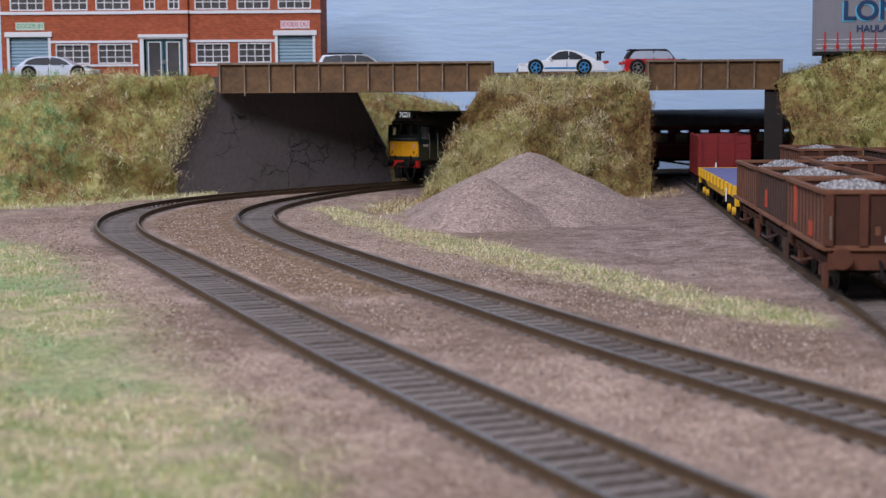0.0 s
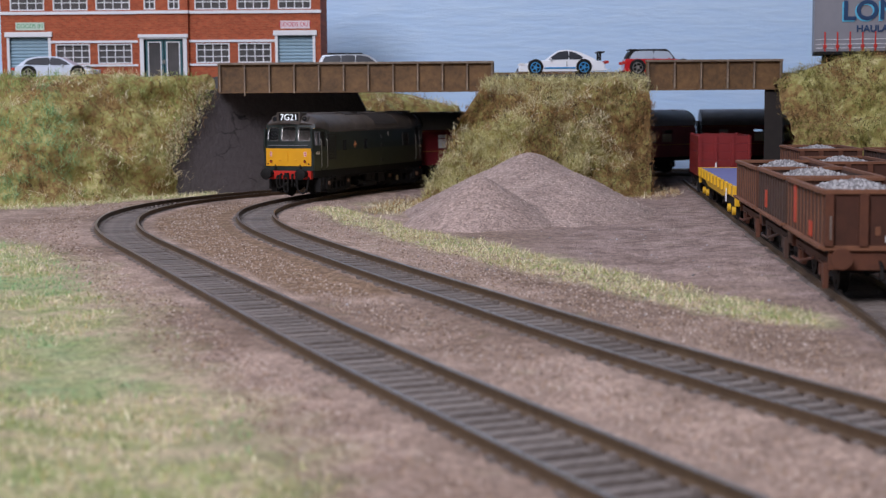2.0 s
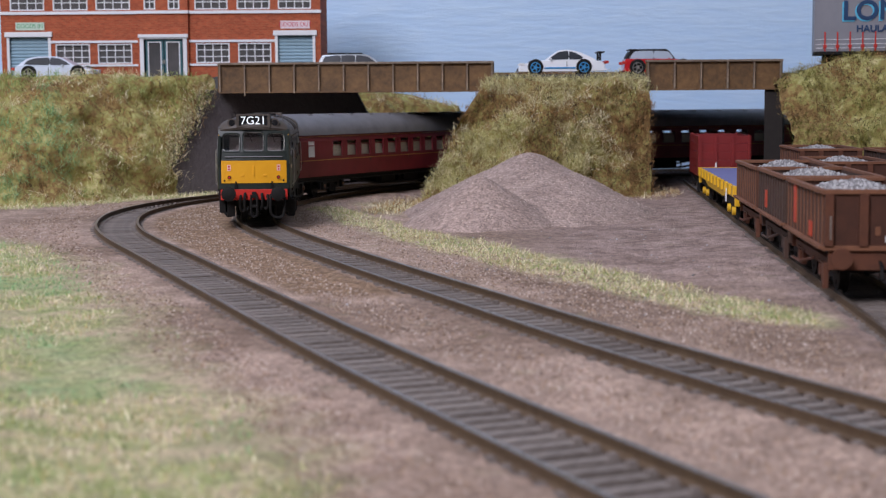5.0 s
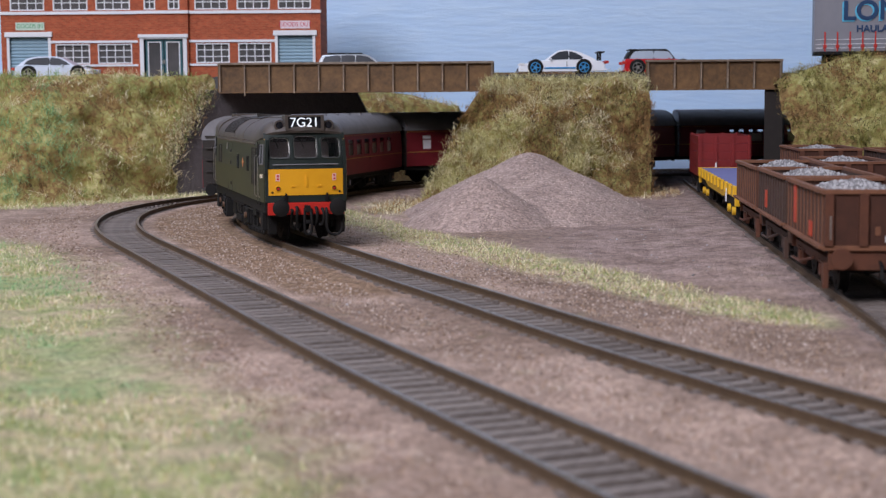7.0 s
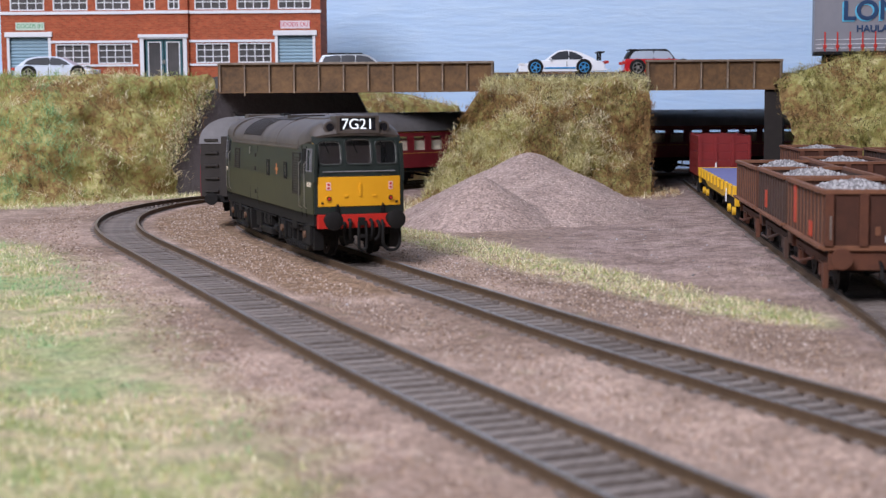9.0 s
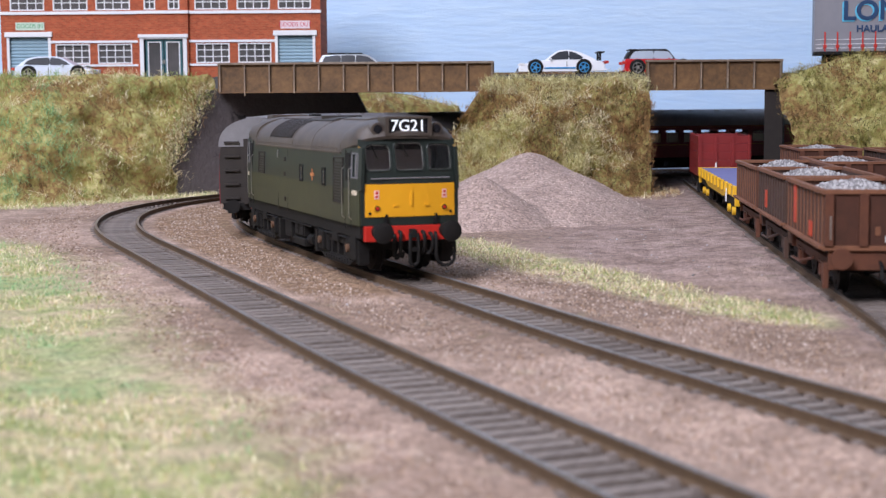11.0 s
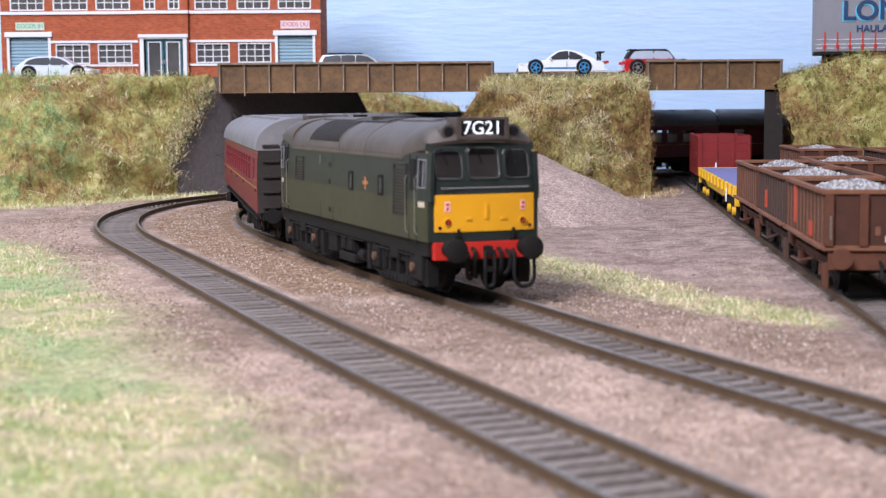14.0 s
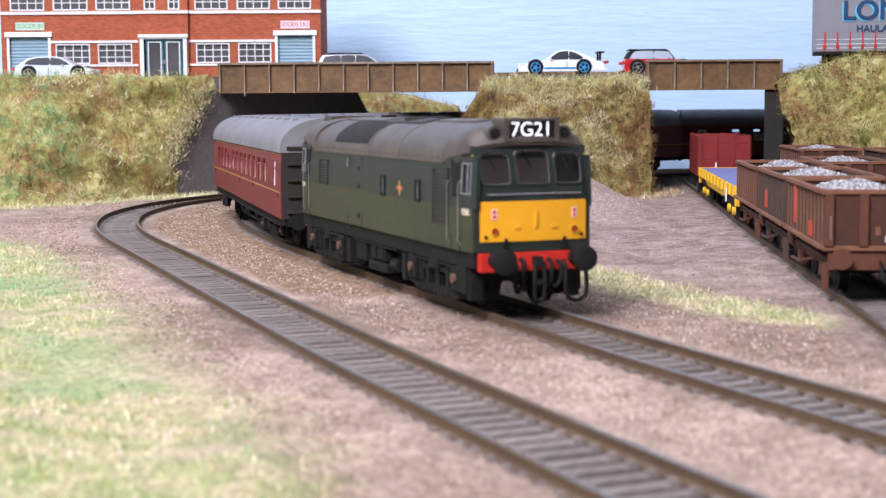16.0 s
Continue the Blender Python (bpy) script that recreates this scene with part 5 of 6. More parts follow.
def wagon_running_gear(W, h, material):
    for s in (1, -1):
        part("solebar", box(B(), s * 12.4 - 1, s * 12.4 + 1, -h, h, 7.6, 10.2), material, W)
        for y in (-h * 0.58, h * 0.58):
            g = prism(B(), [(y - 4.5, 8), (y + 4.5, 8), (y + 2.2, 3.4), (y - 2.2, 3.4)], "x", s * 12.2, s * 13.6)
            box(g, s * 13.5 - 1, s * 13.5 + 1, y - 1.7, y + 1.7, 4.6, 8, 0.3)
            for k in range(3):
                box(g, s * 13 - 0.7, s * 13 + 0.7, y - 7 + k, y + 7 - k, 8.2 - k * 0.5, 8.7 - k * 0.5)
            part("axle_guard", g, material, W)
        st = box(B(), s * 14.6 - 1.0, s * 14.6 + 0.6, -h + 1.0, -h + 4.2, 2.2, 9.6, 0.3)
        part("foot_step", st, material, W)
        lv = tube(B(), [(s * 14, -6, 8), (s * 15, 14, 5), (s * 15, h - 5, 4.6)], 0.5, 5)
        part("brake_lever", lv, material, W)
        for e in (1, -1):
            bf = B()
            rod(bf, (s * 11.35, e * h, 11.2), (s * 11.35, e * (h + 4), 11.2), 1.6, 10)
            rod(bf, (s * 11.35, e * (h + 4), 11.2), (s * 11.35, e * (h + 4.9), 11.2), 3.0, 20)
            part("buffer", bf, material, W, "", True)
    for y in (-h * 0.58, h * 0.58):
        wheelset(W, y, 6.2)
    part("chassis", box(B(), -11, 11, -h + 1, h - 1, 8, 10.2), BLACK, W)
    for e in (1, -1):
        part("headstock", box(B(), -14.5, 14.5, *sorted((e * (h - 1), e * (h + 0.4)))[:2], 7.6, 13.4, 0.2), material, W)
        part("coupling", tube(B(), [(0, e * h, 10), (0, e * (h + 3), 9), (0, e * (h + 3.4), 5.5), (0, e * (h + 1.2), 5)], 0.6, 5), BLACK, W)


def open_wagon(label, m, material, top=29.5, loaded=True, patches=(), low=14.6):
    W = thing("open_wagon", label, "railway wagon", "wagons in the yard", at=m)
    h = 36.0
    panel = SHADEDPANEL if material == RUSTWAGON else material
    for s in (1, -1):
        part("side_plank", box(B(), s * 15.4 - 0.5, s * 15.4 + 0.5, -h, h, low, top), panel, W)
        part("top_rail", box(B(), s * 15.9 - 0.9, s * 15.9 + 0.9, -h, h, top, top + 1.3, 0.25), RUSTEDGE, W)
        me = mesh_of("side_rib", box(B(), -0.45, 0.45, -0.75, 0.75, low, top), RUSTEDGE if material == RUSTWAGON else material)
        for i in range(11):
            piece("side_rib", me, W, pose(s * 15.75 * MM, (-h + 1.5 + (2 * h - 3) * i / 10) * MM, 0))
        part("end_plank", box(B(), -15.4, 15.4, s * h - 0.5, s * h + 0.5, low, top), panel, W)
        part("end_rail", box(B(), -16.6, 16.6, s * h - 1.3, s * h + 1.3, top, top + 1.3, 0.25), RUSTEDGE, W)
        me = mesh_of("end_rib", box(B(), -1.2, 1.2, -1.2, 1.2, low, top), material)
        for x in (-14.6, -5.0, 5.0, 14.6):
            piece("end_rib", me, W, pose(x * MM, s * (h + 0.9) * MM, 0))
    part("wagon_floor", box(B(), -15.2, 15.2, -h, h, low, low + 1.0), material, W)
    for y, z0, z1 in patches:
        part("paint_patch", box(B(), -16.35, -15.6, y, y + 4.6, z0, z1), PATCHRED, W, "faded red paint patch")
    part("label_plate", box(B(), -1.6, -0.2, -h - 0.8, -h - 0.4, 17.5, 20.0), RUSTEDGE, W, "small faded orange label")
    part("label_plate", box(B(), 1.2, 2.2, -h - 0.8, -h - 0.4, 15.6, 17.4), WHITE, W, "small white label")
    part("grab_rail", tube(B(), [(-14.2, -h - 1, 16), (-14.2, -h - 2, 16.4), (-14.2, -h - 2, 23), (-14.2, -h - 1, 23.4)], 0.35, 5), STEEL, W, "worn metal grab rail")
    if loaded:
        X, Y = np.meshgrid(np.linspace(-14.9, 14.9, 34), np.linspace(-h + 0.6, h - 0.6, 74))
        Z = top - 4.5 + 5.8 * np.clip(1 - np.hypot(X / 17, np.maximum(np.abs(Y) - 8, 0) / 32) ** 1.6, 0, 1) + 0.5 * fbm(X + m[0][3] * 900, Y + m[1][3] * 900, 6, 3)
        base = new("stone_load", grid_mesh("stone_load", np.stack([X, Y, Z], -1), LOADSTONE))
        base.parent = W
        tagged(base, "pale grey loose stone")
        k = 1700
        i, j = rng.integers(0, 74, k), rng.integers(0, 34, k)
        c = np.stack([np.clip(X[i, j] + rng.normal(0, 0.4, k), -13.6, 13.6), Y[i, j], Z[i, j] + 0.1], -1)
        tagged(chips("loose_load", c, 0.85, LOADSTONE, "", parent=W), kind="stuff")
    for s in (1, -1):
        part("lower_rail", box(B(), s * 16.2 - 1.2, s * 16.2 + 1.2, -h - 1, h + 1, low - 1.0, low, 0.2), RUSTEDGE, W)
        part("end_sill", box(B(), -16.4, 16.4, s * h - 1.5, s * h + 1.5, low - 1.4, low - 0.02, 0.2), RUSTEDGE, W)
    part("underframe", box(B(), -11.5, 11.5, -h + 2, h - 2, 10.1, low - 0.1), BLACK, W)
    wagon_running_gear(W, h, material)
    return W


def on_yard(y):
    """The pose of a wagon whose middle is at that depth on the siding."""
    x = 123.2 + (y - 409) * 0.0955
    return pose(x * MM, y * MM, 0, 0, 0, -math.degrees(math.atan(0.0955)))


def yard():
    open_wagon("rust-brown open wagon heaped with pale stone on the siding", on_yard(449), RUSTWAGON, 29.2, True, ((16, 17, 29), (-16, 15.5, 20)))
    open_wagon("dark brown open wagon heaped with pale stone", on_yard(530), RUSTWAGON_DARK, 29.2, True, ((10, 16.5, 23),))
    open_wagon("light rust open wagon with a low load of stone", on_yard(611), RUSTWAGON, 28.8, True)
    # flat wagon
    F = thing("flat_wagon", "yellow-framed flat wagon with a violet-blue deck", "railway wagon", "wagons in the yard", at=on_yard(757))
    part("deck", box(B(), -14.5, 14.5, -100, 100, 15.6, 17.6, 0.3), PURPLE, F, "violet-blue painted deck")
    for s in (1, -1):
        part("side_frame", prism(B(), [(-102, 15.4), (102, 15.4), (102, 12.4), (64, 12.4), (44, 10.2), (-44, 10.2), (-64, 12.4), (-102, 12.4)], "x", s * 14.4, s * 15.6), WAGONYELLOW, F, "bright yellow side frame")
        me = mesh_of("stake_pocket", box(B(), -0.9, 0.9, -4.2, 4.2, 13.2, 17.9, 0.3), WAGONYELLOW)
        for i in range(11):
            piece("stake_pocket", me, F, pose(s * 15.9 * MM, (-96 + i * 19.2) * MM, 0))
        part("dark_sole", box(B(), *sorted((s * 13.2, s * 14.3)), -100, 100, 8.6, 15.4), BLACK, F)
        part("end_beam", box(B(), -16, 16, s * 102 - 1.5, s * 102 + 1.5, 9, 17.8, 0.3), WAGONYELLOW, F)
        part("white_mark", box(B(), *sorted((s * 15.7, s * 16.2)), -62, -59, 8.6, 15), WHITE, F)
        bg = B()
        for sx in (1, -1):
            holed(bg, -16, 16, 2.6, 8.4, [(-8, 8, 3.6, 6.6)], 1.4, lambda a, b, c: (sx * (13.6 - b), a + s * 72, c))
        part("bogie", bg, BLACK, F)
        for sx in (1, -1):
            for y in (-11, 11):
                part("axle_box", rod(B(), (sx * 13.6, s * 72 + y, 5.6), (sx * 15.2, s * 72 + y, 5.6), 2.0, 12), WAGONYELLOW, F, "yellow axle box cover")
        for y in (-11, 11):
            wheelset(F, s * 72 + y, 5.6)
        for x in (-11.35, 11.35):
            bf = rod(B(), (x, s * 103, 11.4), (x, s * 107, 11.4), 1.6, 10)
            rod(bf, (x, s * 107, 11.4), (x, s * 108, 11.4), 3.0, 16)
            part("buffer", bf, WAGONYELLOW if x < 0 else BLACK, F)
    # crimson five-plank wagon
    R = thing("open_wagon", "crimson empty open wagon with brown interior", "railway wagon", "wagons in the yard", at=on_yard(908))
    for s in (1, -1):
        for k in range(5):
            z = 12 + k * 4.8
            part("plank", box(B(), s * 15 - 0.6, s * 15 + 0.6, -34, 34, z, z + 4.65, 0.15), WAGONRED, R)
            part("plank", box(B(), -15.6, 15.6, s * 34 - 0.6, s * 34 + 0.6, z, z + 4.65, 0.15), WAGONRED, R)
        for x in (-14, -5, 5, 14):
            part("upright", box(B(), x - 0.8, x + 0.8, s * 35 - 0.6, s * 35 + 0.6, 12, 36.4), WAGONRED, R)
    part("paint_mark", box(B(), -5.6, -4.6, -36.1, -35.7, 14, 20), WHITE, R, "white dash")
    part("wagon_floor", box(B(), -14, 14, -33, 33, 11, 12.4), RUSTWAGON, R)
    wagon_running_gear(R, 34, BLACK)
    t = Matrix.Rotation(radians(-5.4), 4, "Z")
    open_wagon("rust-brown open wagon standing on a second siding", Matrix.Translation((0.205, 0.800, 0)) @ t, RUSTWAGON, 30.0, True)
    open_wagon("dark brown open wagon on the outermost siding", Matrix.Translation((0.236, 0.742, 0)) @ t, RUSTWAGON_DARK, 30.0, False)
    open_wagon("dark brown loaded open wagon on the second siding", Matrix.Translation((0.196, 0.716, 0)) @ t, RUSTWAGON, 26.5, True)


# ---- factory ----
def factory():
    Fm = Matrix.Translation((-0.3236, 1.090, 0.0748))
    F = thing("factory", "red brick goods factory of printed card with white trim", "building", at=Fm)
    ground_win = [(39.8, 65), (70.8, 96), (143, 167.7), (174, 198.3)]
    top_win = [(7.1, 32.3), (38.6, 64.1), (70, 95.2), (142.5, 166.8), (173.5, 197.8), (203.7, 228)]
    holes = [(a, b, 12.4, 26.9) for a, b in ground_win] + [(5.4, 35.6, 0, 32.4), (202.5, 229.7, 0, 32.4)] + [(a, b, 51.4, 68) for a, b in top_win]
    flat = lambda x, b, z: (x, b, z)
    part("wall", holed(B(), 0, 101, -2, 104, [h for h in holes if h[1] < 101], 4, flat), BRICK, F)
    part("wall", holed(B(), 138, 234.8, -2, 104, [h for h in holes if h[0] > 138], 4, flat), BRICK, F)
    bay = [(106, 114.4, 51.4, 68), (123.7, 132.1, 51.4, 68), (104.8, 135, 0, 30)]
    part("entrance_bay", holed(B(), 101, 138, -2, 104, bay, 8, lambda x, b, z: (x, b - 3.5, z)), BRICK, F)
    shell = B()
    box(shell, 0, 3, 4, 60, -2, 104), box(shell, 231.8, 234.8, 4, 60, -2, 104), box(shell, 0, 234.8, 58, 61, -2, 104)
    part("side_wall", shell, BRICK, F)
    part("roof", box(B(), -1, 236, -1, 62, 104, 107), ROADTAR, F)
    # Added sheet; its dark colour replaces the gloom of the rooms.
    part("backing", box(B(), 4, 230, 6.5, 8, 0, 100), BLACKBROWN, F, "dark sheet standing in for the unlit interior behind the windows")

    def window(a, b, c, d, cols, y=0.0):
        w = part("window", holed(B(), a, b, c, d, [(a + 0.9, b - 0.9, c + 0.9, d - 0.9)], 2.2, lambda x, v, z: (x, v + y - 0.4, z)), WHITE, F, "white-framed multi-pane window")
        bars = B()
        for i in range(1, cols):
            x = a + (b - a) * i / cols
            box(bars, x - 0.32, x + 0.32, y + 0.5, y + 1.4, c + 0.5, d - 0.5)
        for i in range(1, 3):
            z = c + (d - c) * i / 3
            box(bars, a + 0.5, b - 0.5, y + 0.6, y + 1.3, z - 0.32, z + 0.32)
        part("glazing_bar", bars, WHITE, w)
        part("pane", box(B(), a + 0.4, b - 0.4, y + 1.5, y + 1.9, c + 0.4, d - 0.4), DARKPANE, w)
    for a, b in ground_win:
        window(a, b, 12.4, 26.9, 4)
    for a, b in top_win:
        window(a, b, 51.4, 68, 4)
    for a, b in ((106, 114.4), (123.7, 132.1)):
        window(a, b, 51.4, 68, 2, -3.5)
    for x0, x1, z0, z1, y in ((36.5, 101, 27.6, 29.3, -1.2), (138, 201, 27.6, 29.3, -1.2), (36.5, 101, 10.4, 12.0, -1.0), (138, 201, 10.4, 12.0, -1.0), (-0.6, 101, 48.4, 50.6, -1.4), (138, 235.4, 48.4, 50.6, -1.4), (100.5, 138.5, 48.4, 50.6, -5.0)):
        part("white_ledge", box(B(), x0, x1, y, 0.2 if y > -4 else -3.2, z0, z1), WHITE, F)
    for x0, x1 in ((2.9, 37.7), (200, 232)):
        part("lintel", box(B(), x0, x1, -2.2, 0.3, 32.2, 35.8, 0.2), WHITE, F)
        part("jamb", box(B(), x0 + 1.2, x0 + 3.2, -1.0, 0.3, 0, 32.2), WHITE, F)
        part("jamb", box(B(), x1 - 3.2, x1 - 1.2, -1.0, 0.3, 0, 32.2), WHITE, F)
        sh = part("roller_shutter", box(B(), x0 + 2, x1 - 2, 2.6, 3.4, 0, 33), SHUTTER, F, "blue-grey ribbed roller shutter")
        me = mesh_of("slat", prism(B(), [(2.7, 0), (2.0, 0.7), (2.0, 1.6), (2.7, 2.3)], "x", x0 + 2.2, x1 - 2.2), SHUTTER)
        for i in range(13):
            piece("slat", me, sh, pose(0, 0, i * 2.45 * MM))
    fr = holed(B(), 102.6, 137, 0, 32.6, [(105.4, 134.2, 0, 30)], 2, lambda x, b, z: (x, b - 5.0, z))
    part("door_frame", fr, WHITE, F)
    part("lintel", box(B(), 101.6, 138, -6.2, -3.4, 31, 33.4, 0.2), WHITE, F)
    for x0, x1 in ((106.6, 119.4), (120.2, 133)):
        d = part("entrance_door", holed(B(), x0, x1, 0.4, 29.6, [(x0 + 2, x1 - 2, 2.6, 27.6)], 1.4, lambda x, b, z: (x, b - 2.4, z)), TEAL, F, "teal glazed double door leaf")
        part("door_trim", holed(B(), x0 + 1.4, x1 - 1.4, 2.0, 28.2, [(x0 + 2.2, x1 - 2.2, 2.8, 27.4)], 0.5, lambda x, b, z: (x, b - 2.8, z)), WHITE, d)
        part("pane", box(B(), x0 + 1.8, x1 - 1.8, -1.8, -1.5, 2.4, 27.8), DARKPANE, d)
        part("door_handle", box(B(), (x1 if x0 < 110 else x0) - 0.8, (x1 if x0 < 110 else x0) + 0.4, -3.2, -2.4, 12, 15), STEEL, d)
    part("recess", box(B(), 101.5, 137.5, 0.5, 1, 0, 31), TEAL, F)
    for text, x0, x1, colour, ink in (("GOODS IN", 11.0, 32.0, (0.62, 0.76, 0.62), (0.05, 0.35, 0.12)), ("GOODS OUT", 205.4, 227.0, (0.86, 0.74, 0.76), (0.62, 0.03, 0.08))):
        board = part("sign_board", box(B(), x0, x1, -0.8, 0.2, 37.2, 42.8), mat("sign_board_paint", colour, None, 0.5, 100, 0), F, "pale sign with coloured capitals")
        legend("lettering", text, 4.6, mat("sign_ink", ink, None, 0.5, 100, 0), board, pose((x0 + x1) / 2 * MM, -0.9 * MM, 40.0 * MM, 90, 0, 0), 0.05).scale = (0.86, 1, 1)


# ---- road vehicles ----
def rounded(poly, pull=1.0):
    """The same outline with its corners drawn into curves."""
    out, k = [], len(poly)
    for i in range(k):
        a, b, c, d = (Vector(poly[(i + o) % k]) for o in (-1, 0, 1, 2))
        for j in range(4):
            u = j / 4
            f = 0.5 * (2 * b + (c - a) * u + (2 * a - 5 * b + 4 * c - d) * u * u + (3 * b - a - 3 * c + d) * u ** 3)
            q = (b + (c - b) * u) * (1 - 0.7 * pull) + f * 0.7 * pull
            out.append((q.x, q.y))
    return out


def car(name, label, m, length, width, low, high, cabin, paint, glass_rows, wheel_r, wheels, rim, extras=(), top=None):
    """A small die-cast car; its nose points to local -x. low: lower body outline, high: its crown heights; cabin: roof outline."""
    C = thing(name, label, "car", "cars on the road", at=m)
    hw = width / 2
    low, cabin, glass_rows = rounded(low), rounded(cabin), [rounded(r, 0.5) for r in glass_rows]

    def shell(poly, w0, w1, top):
        bm = B()
        zs = [z for _, z in poly]
        z0, z1 = min(zs), max(zs)
        rings = []
        for f, inset in ((-1, 0.9), (-0.93, 0.25), (-0.72, 0.0), (0.72, 0.0), (0.93, 0.25), (1, 0.9)):
            cx = sum(x for x, _ in poly) / len(poly)
            ring = []
            for x, z in poly:
                k = (z - z0) / max(z1 - z0, 1e-6)
                w = w0 + (w1 - w0) * k
                ring.append((cx + (x - cx) * (1 - inset * 0.04), f * w, z - inset * 0.6 * k))
            rings.append(ring)
        return loft(bm, rings)
    part("body", shell(low, hw, hw * high, 0), paint, C, "", True)
    part("cabin", shell(cabin, hw * 0.86, hw * 0.66, 1), top or paint, C, "", True)
    for s in (1, -1):
        for row in glass_rows:
            bm = B()
            z0c, z1c = min(z for _, z in cabin), max(z for _, z in cabin)
            pts = []
            for x, z in row:
                k = (z - z0c) / (z1c - z0c)
                pts.append((x, s * (hw * (0.86 - 0.20 * k) + 0.05), z))
            vs = [bm.verts.new(p) for p in pts] + [bm.verts.new((p[0], p[1] + s * 0.2, p[2])) for p in pts]
            k = len(pts)
            bm.faces.new(vs[k:]), bm.faces.new(vs[:k][::-1])
            for i in range(k):
                bm.faces.new((vs[i], vs[(i + 1) % k], vs[k + (i + 1) % k], vs[k + i]))
            part("side_window", bm, CARGLASS if top is None else PALEGLASS, C)
        part("door_seam", box(B(), length * 0.05, length * 0.05 + 0.2, s * hw * 0.985 - 0.25, s * hw * 0.985 + 0.15, 4, 9), BLACK, C)
        part("mirror", box(B(), -length * 0.14, -length * 0.14 + 1.2, *sorted((s * hw * 0.86, s * (hw + 1.0))), 9.6, 10.8, 0.3), paint, C)
        part("headlight", box(B(), low[0][0] + 0.8, low[0][0] + 4.2, *sorted((s * hw * 0.60, s * hw * 0.97)), 6.0, 7.6, 0.4), WHITE, C)
        part("tail_light", box(B(), max(x for x, _ in low) - 2.6, max(x for x, _ in low) + 0.05, *sorted((s * hw * 0.62, s * hw * 0.99)), 7.0, 8.8, 0.3), RED, C)
        for x in wheels:
            part("wheel_arch", rod(B(), (x, s * (hw - 1.2), wheel_r + 0.3), (x, s * (hw + 0.06), wheel_r + 0.3), wheel_r + 0.8, 20), BLACK, C)
            w = part("wheel", rod(B(), (x, s * (hw - 2.4), wheel_r), (x, s * (hw + 0.15), wheel_r), wheel_r, 22), BLACK, C)
            r = rod(B(), (x, s * (hw + 0.1), wheel_r), (x, s * (hw + 0.3), wheel_r), wheel_r * 0.28, 10)
            for k in range(5):
                a = k * 2 * math.pi / 5
                rod(r, (x, s * (hw + 0.22), wheel_r), (x + math.cos(a) * wheel_r * 0.7, s * (hw + 0.22), wheel_r + math.sin(a) * wheel_r * 0.7), 0.35, 5)
            for k in range(14):
                a, b = k * 2 * math.pi / 14, (k + 1) * 2 * math.pi / 14
                rod(r, (x + math.cos(a) * wheel_r * 0.72, s * (hw + 0.18), wheel_r + math.sin(a) * wheel_r * 0.72), (x + math.cos(b) * wheel_r * 0.72, s * (hw + 0.18), wheel_r + math.sin(b) * wheel_r * 0.72), 0.32, 5)
            part("rim", r, rim, w, "spoked rim")
    part("bumper", box(B(), low[0][0] - 0.2, low[0][0] + 1.5, -hw * 0.8, hw * 0.8, 2.2, 4.0, 0.4), BLACK, C)
    for nm, b, mt in extras:
        part(nm, box(B(), *b, 0.2), mt, C)
    return C


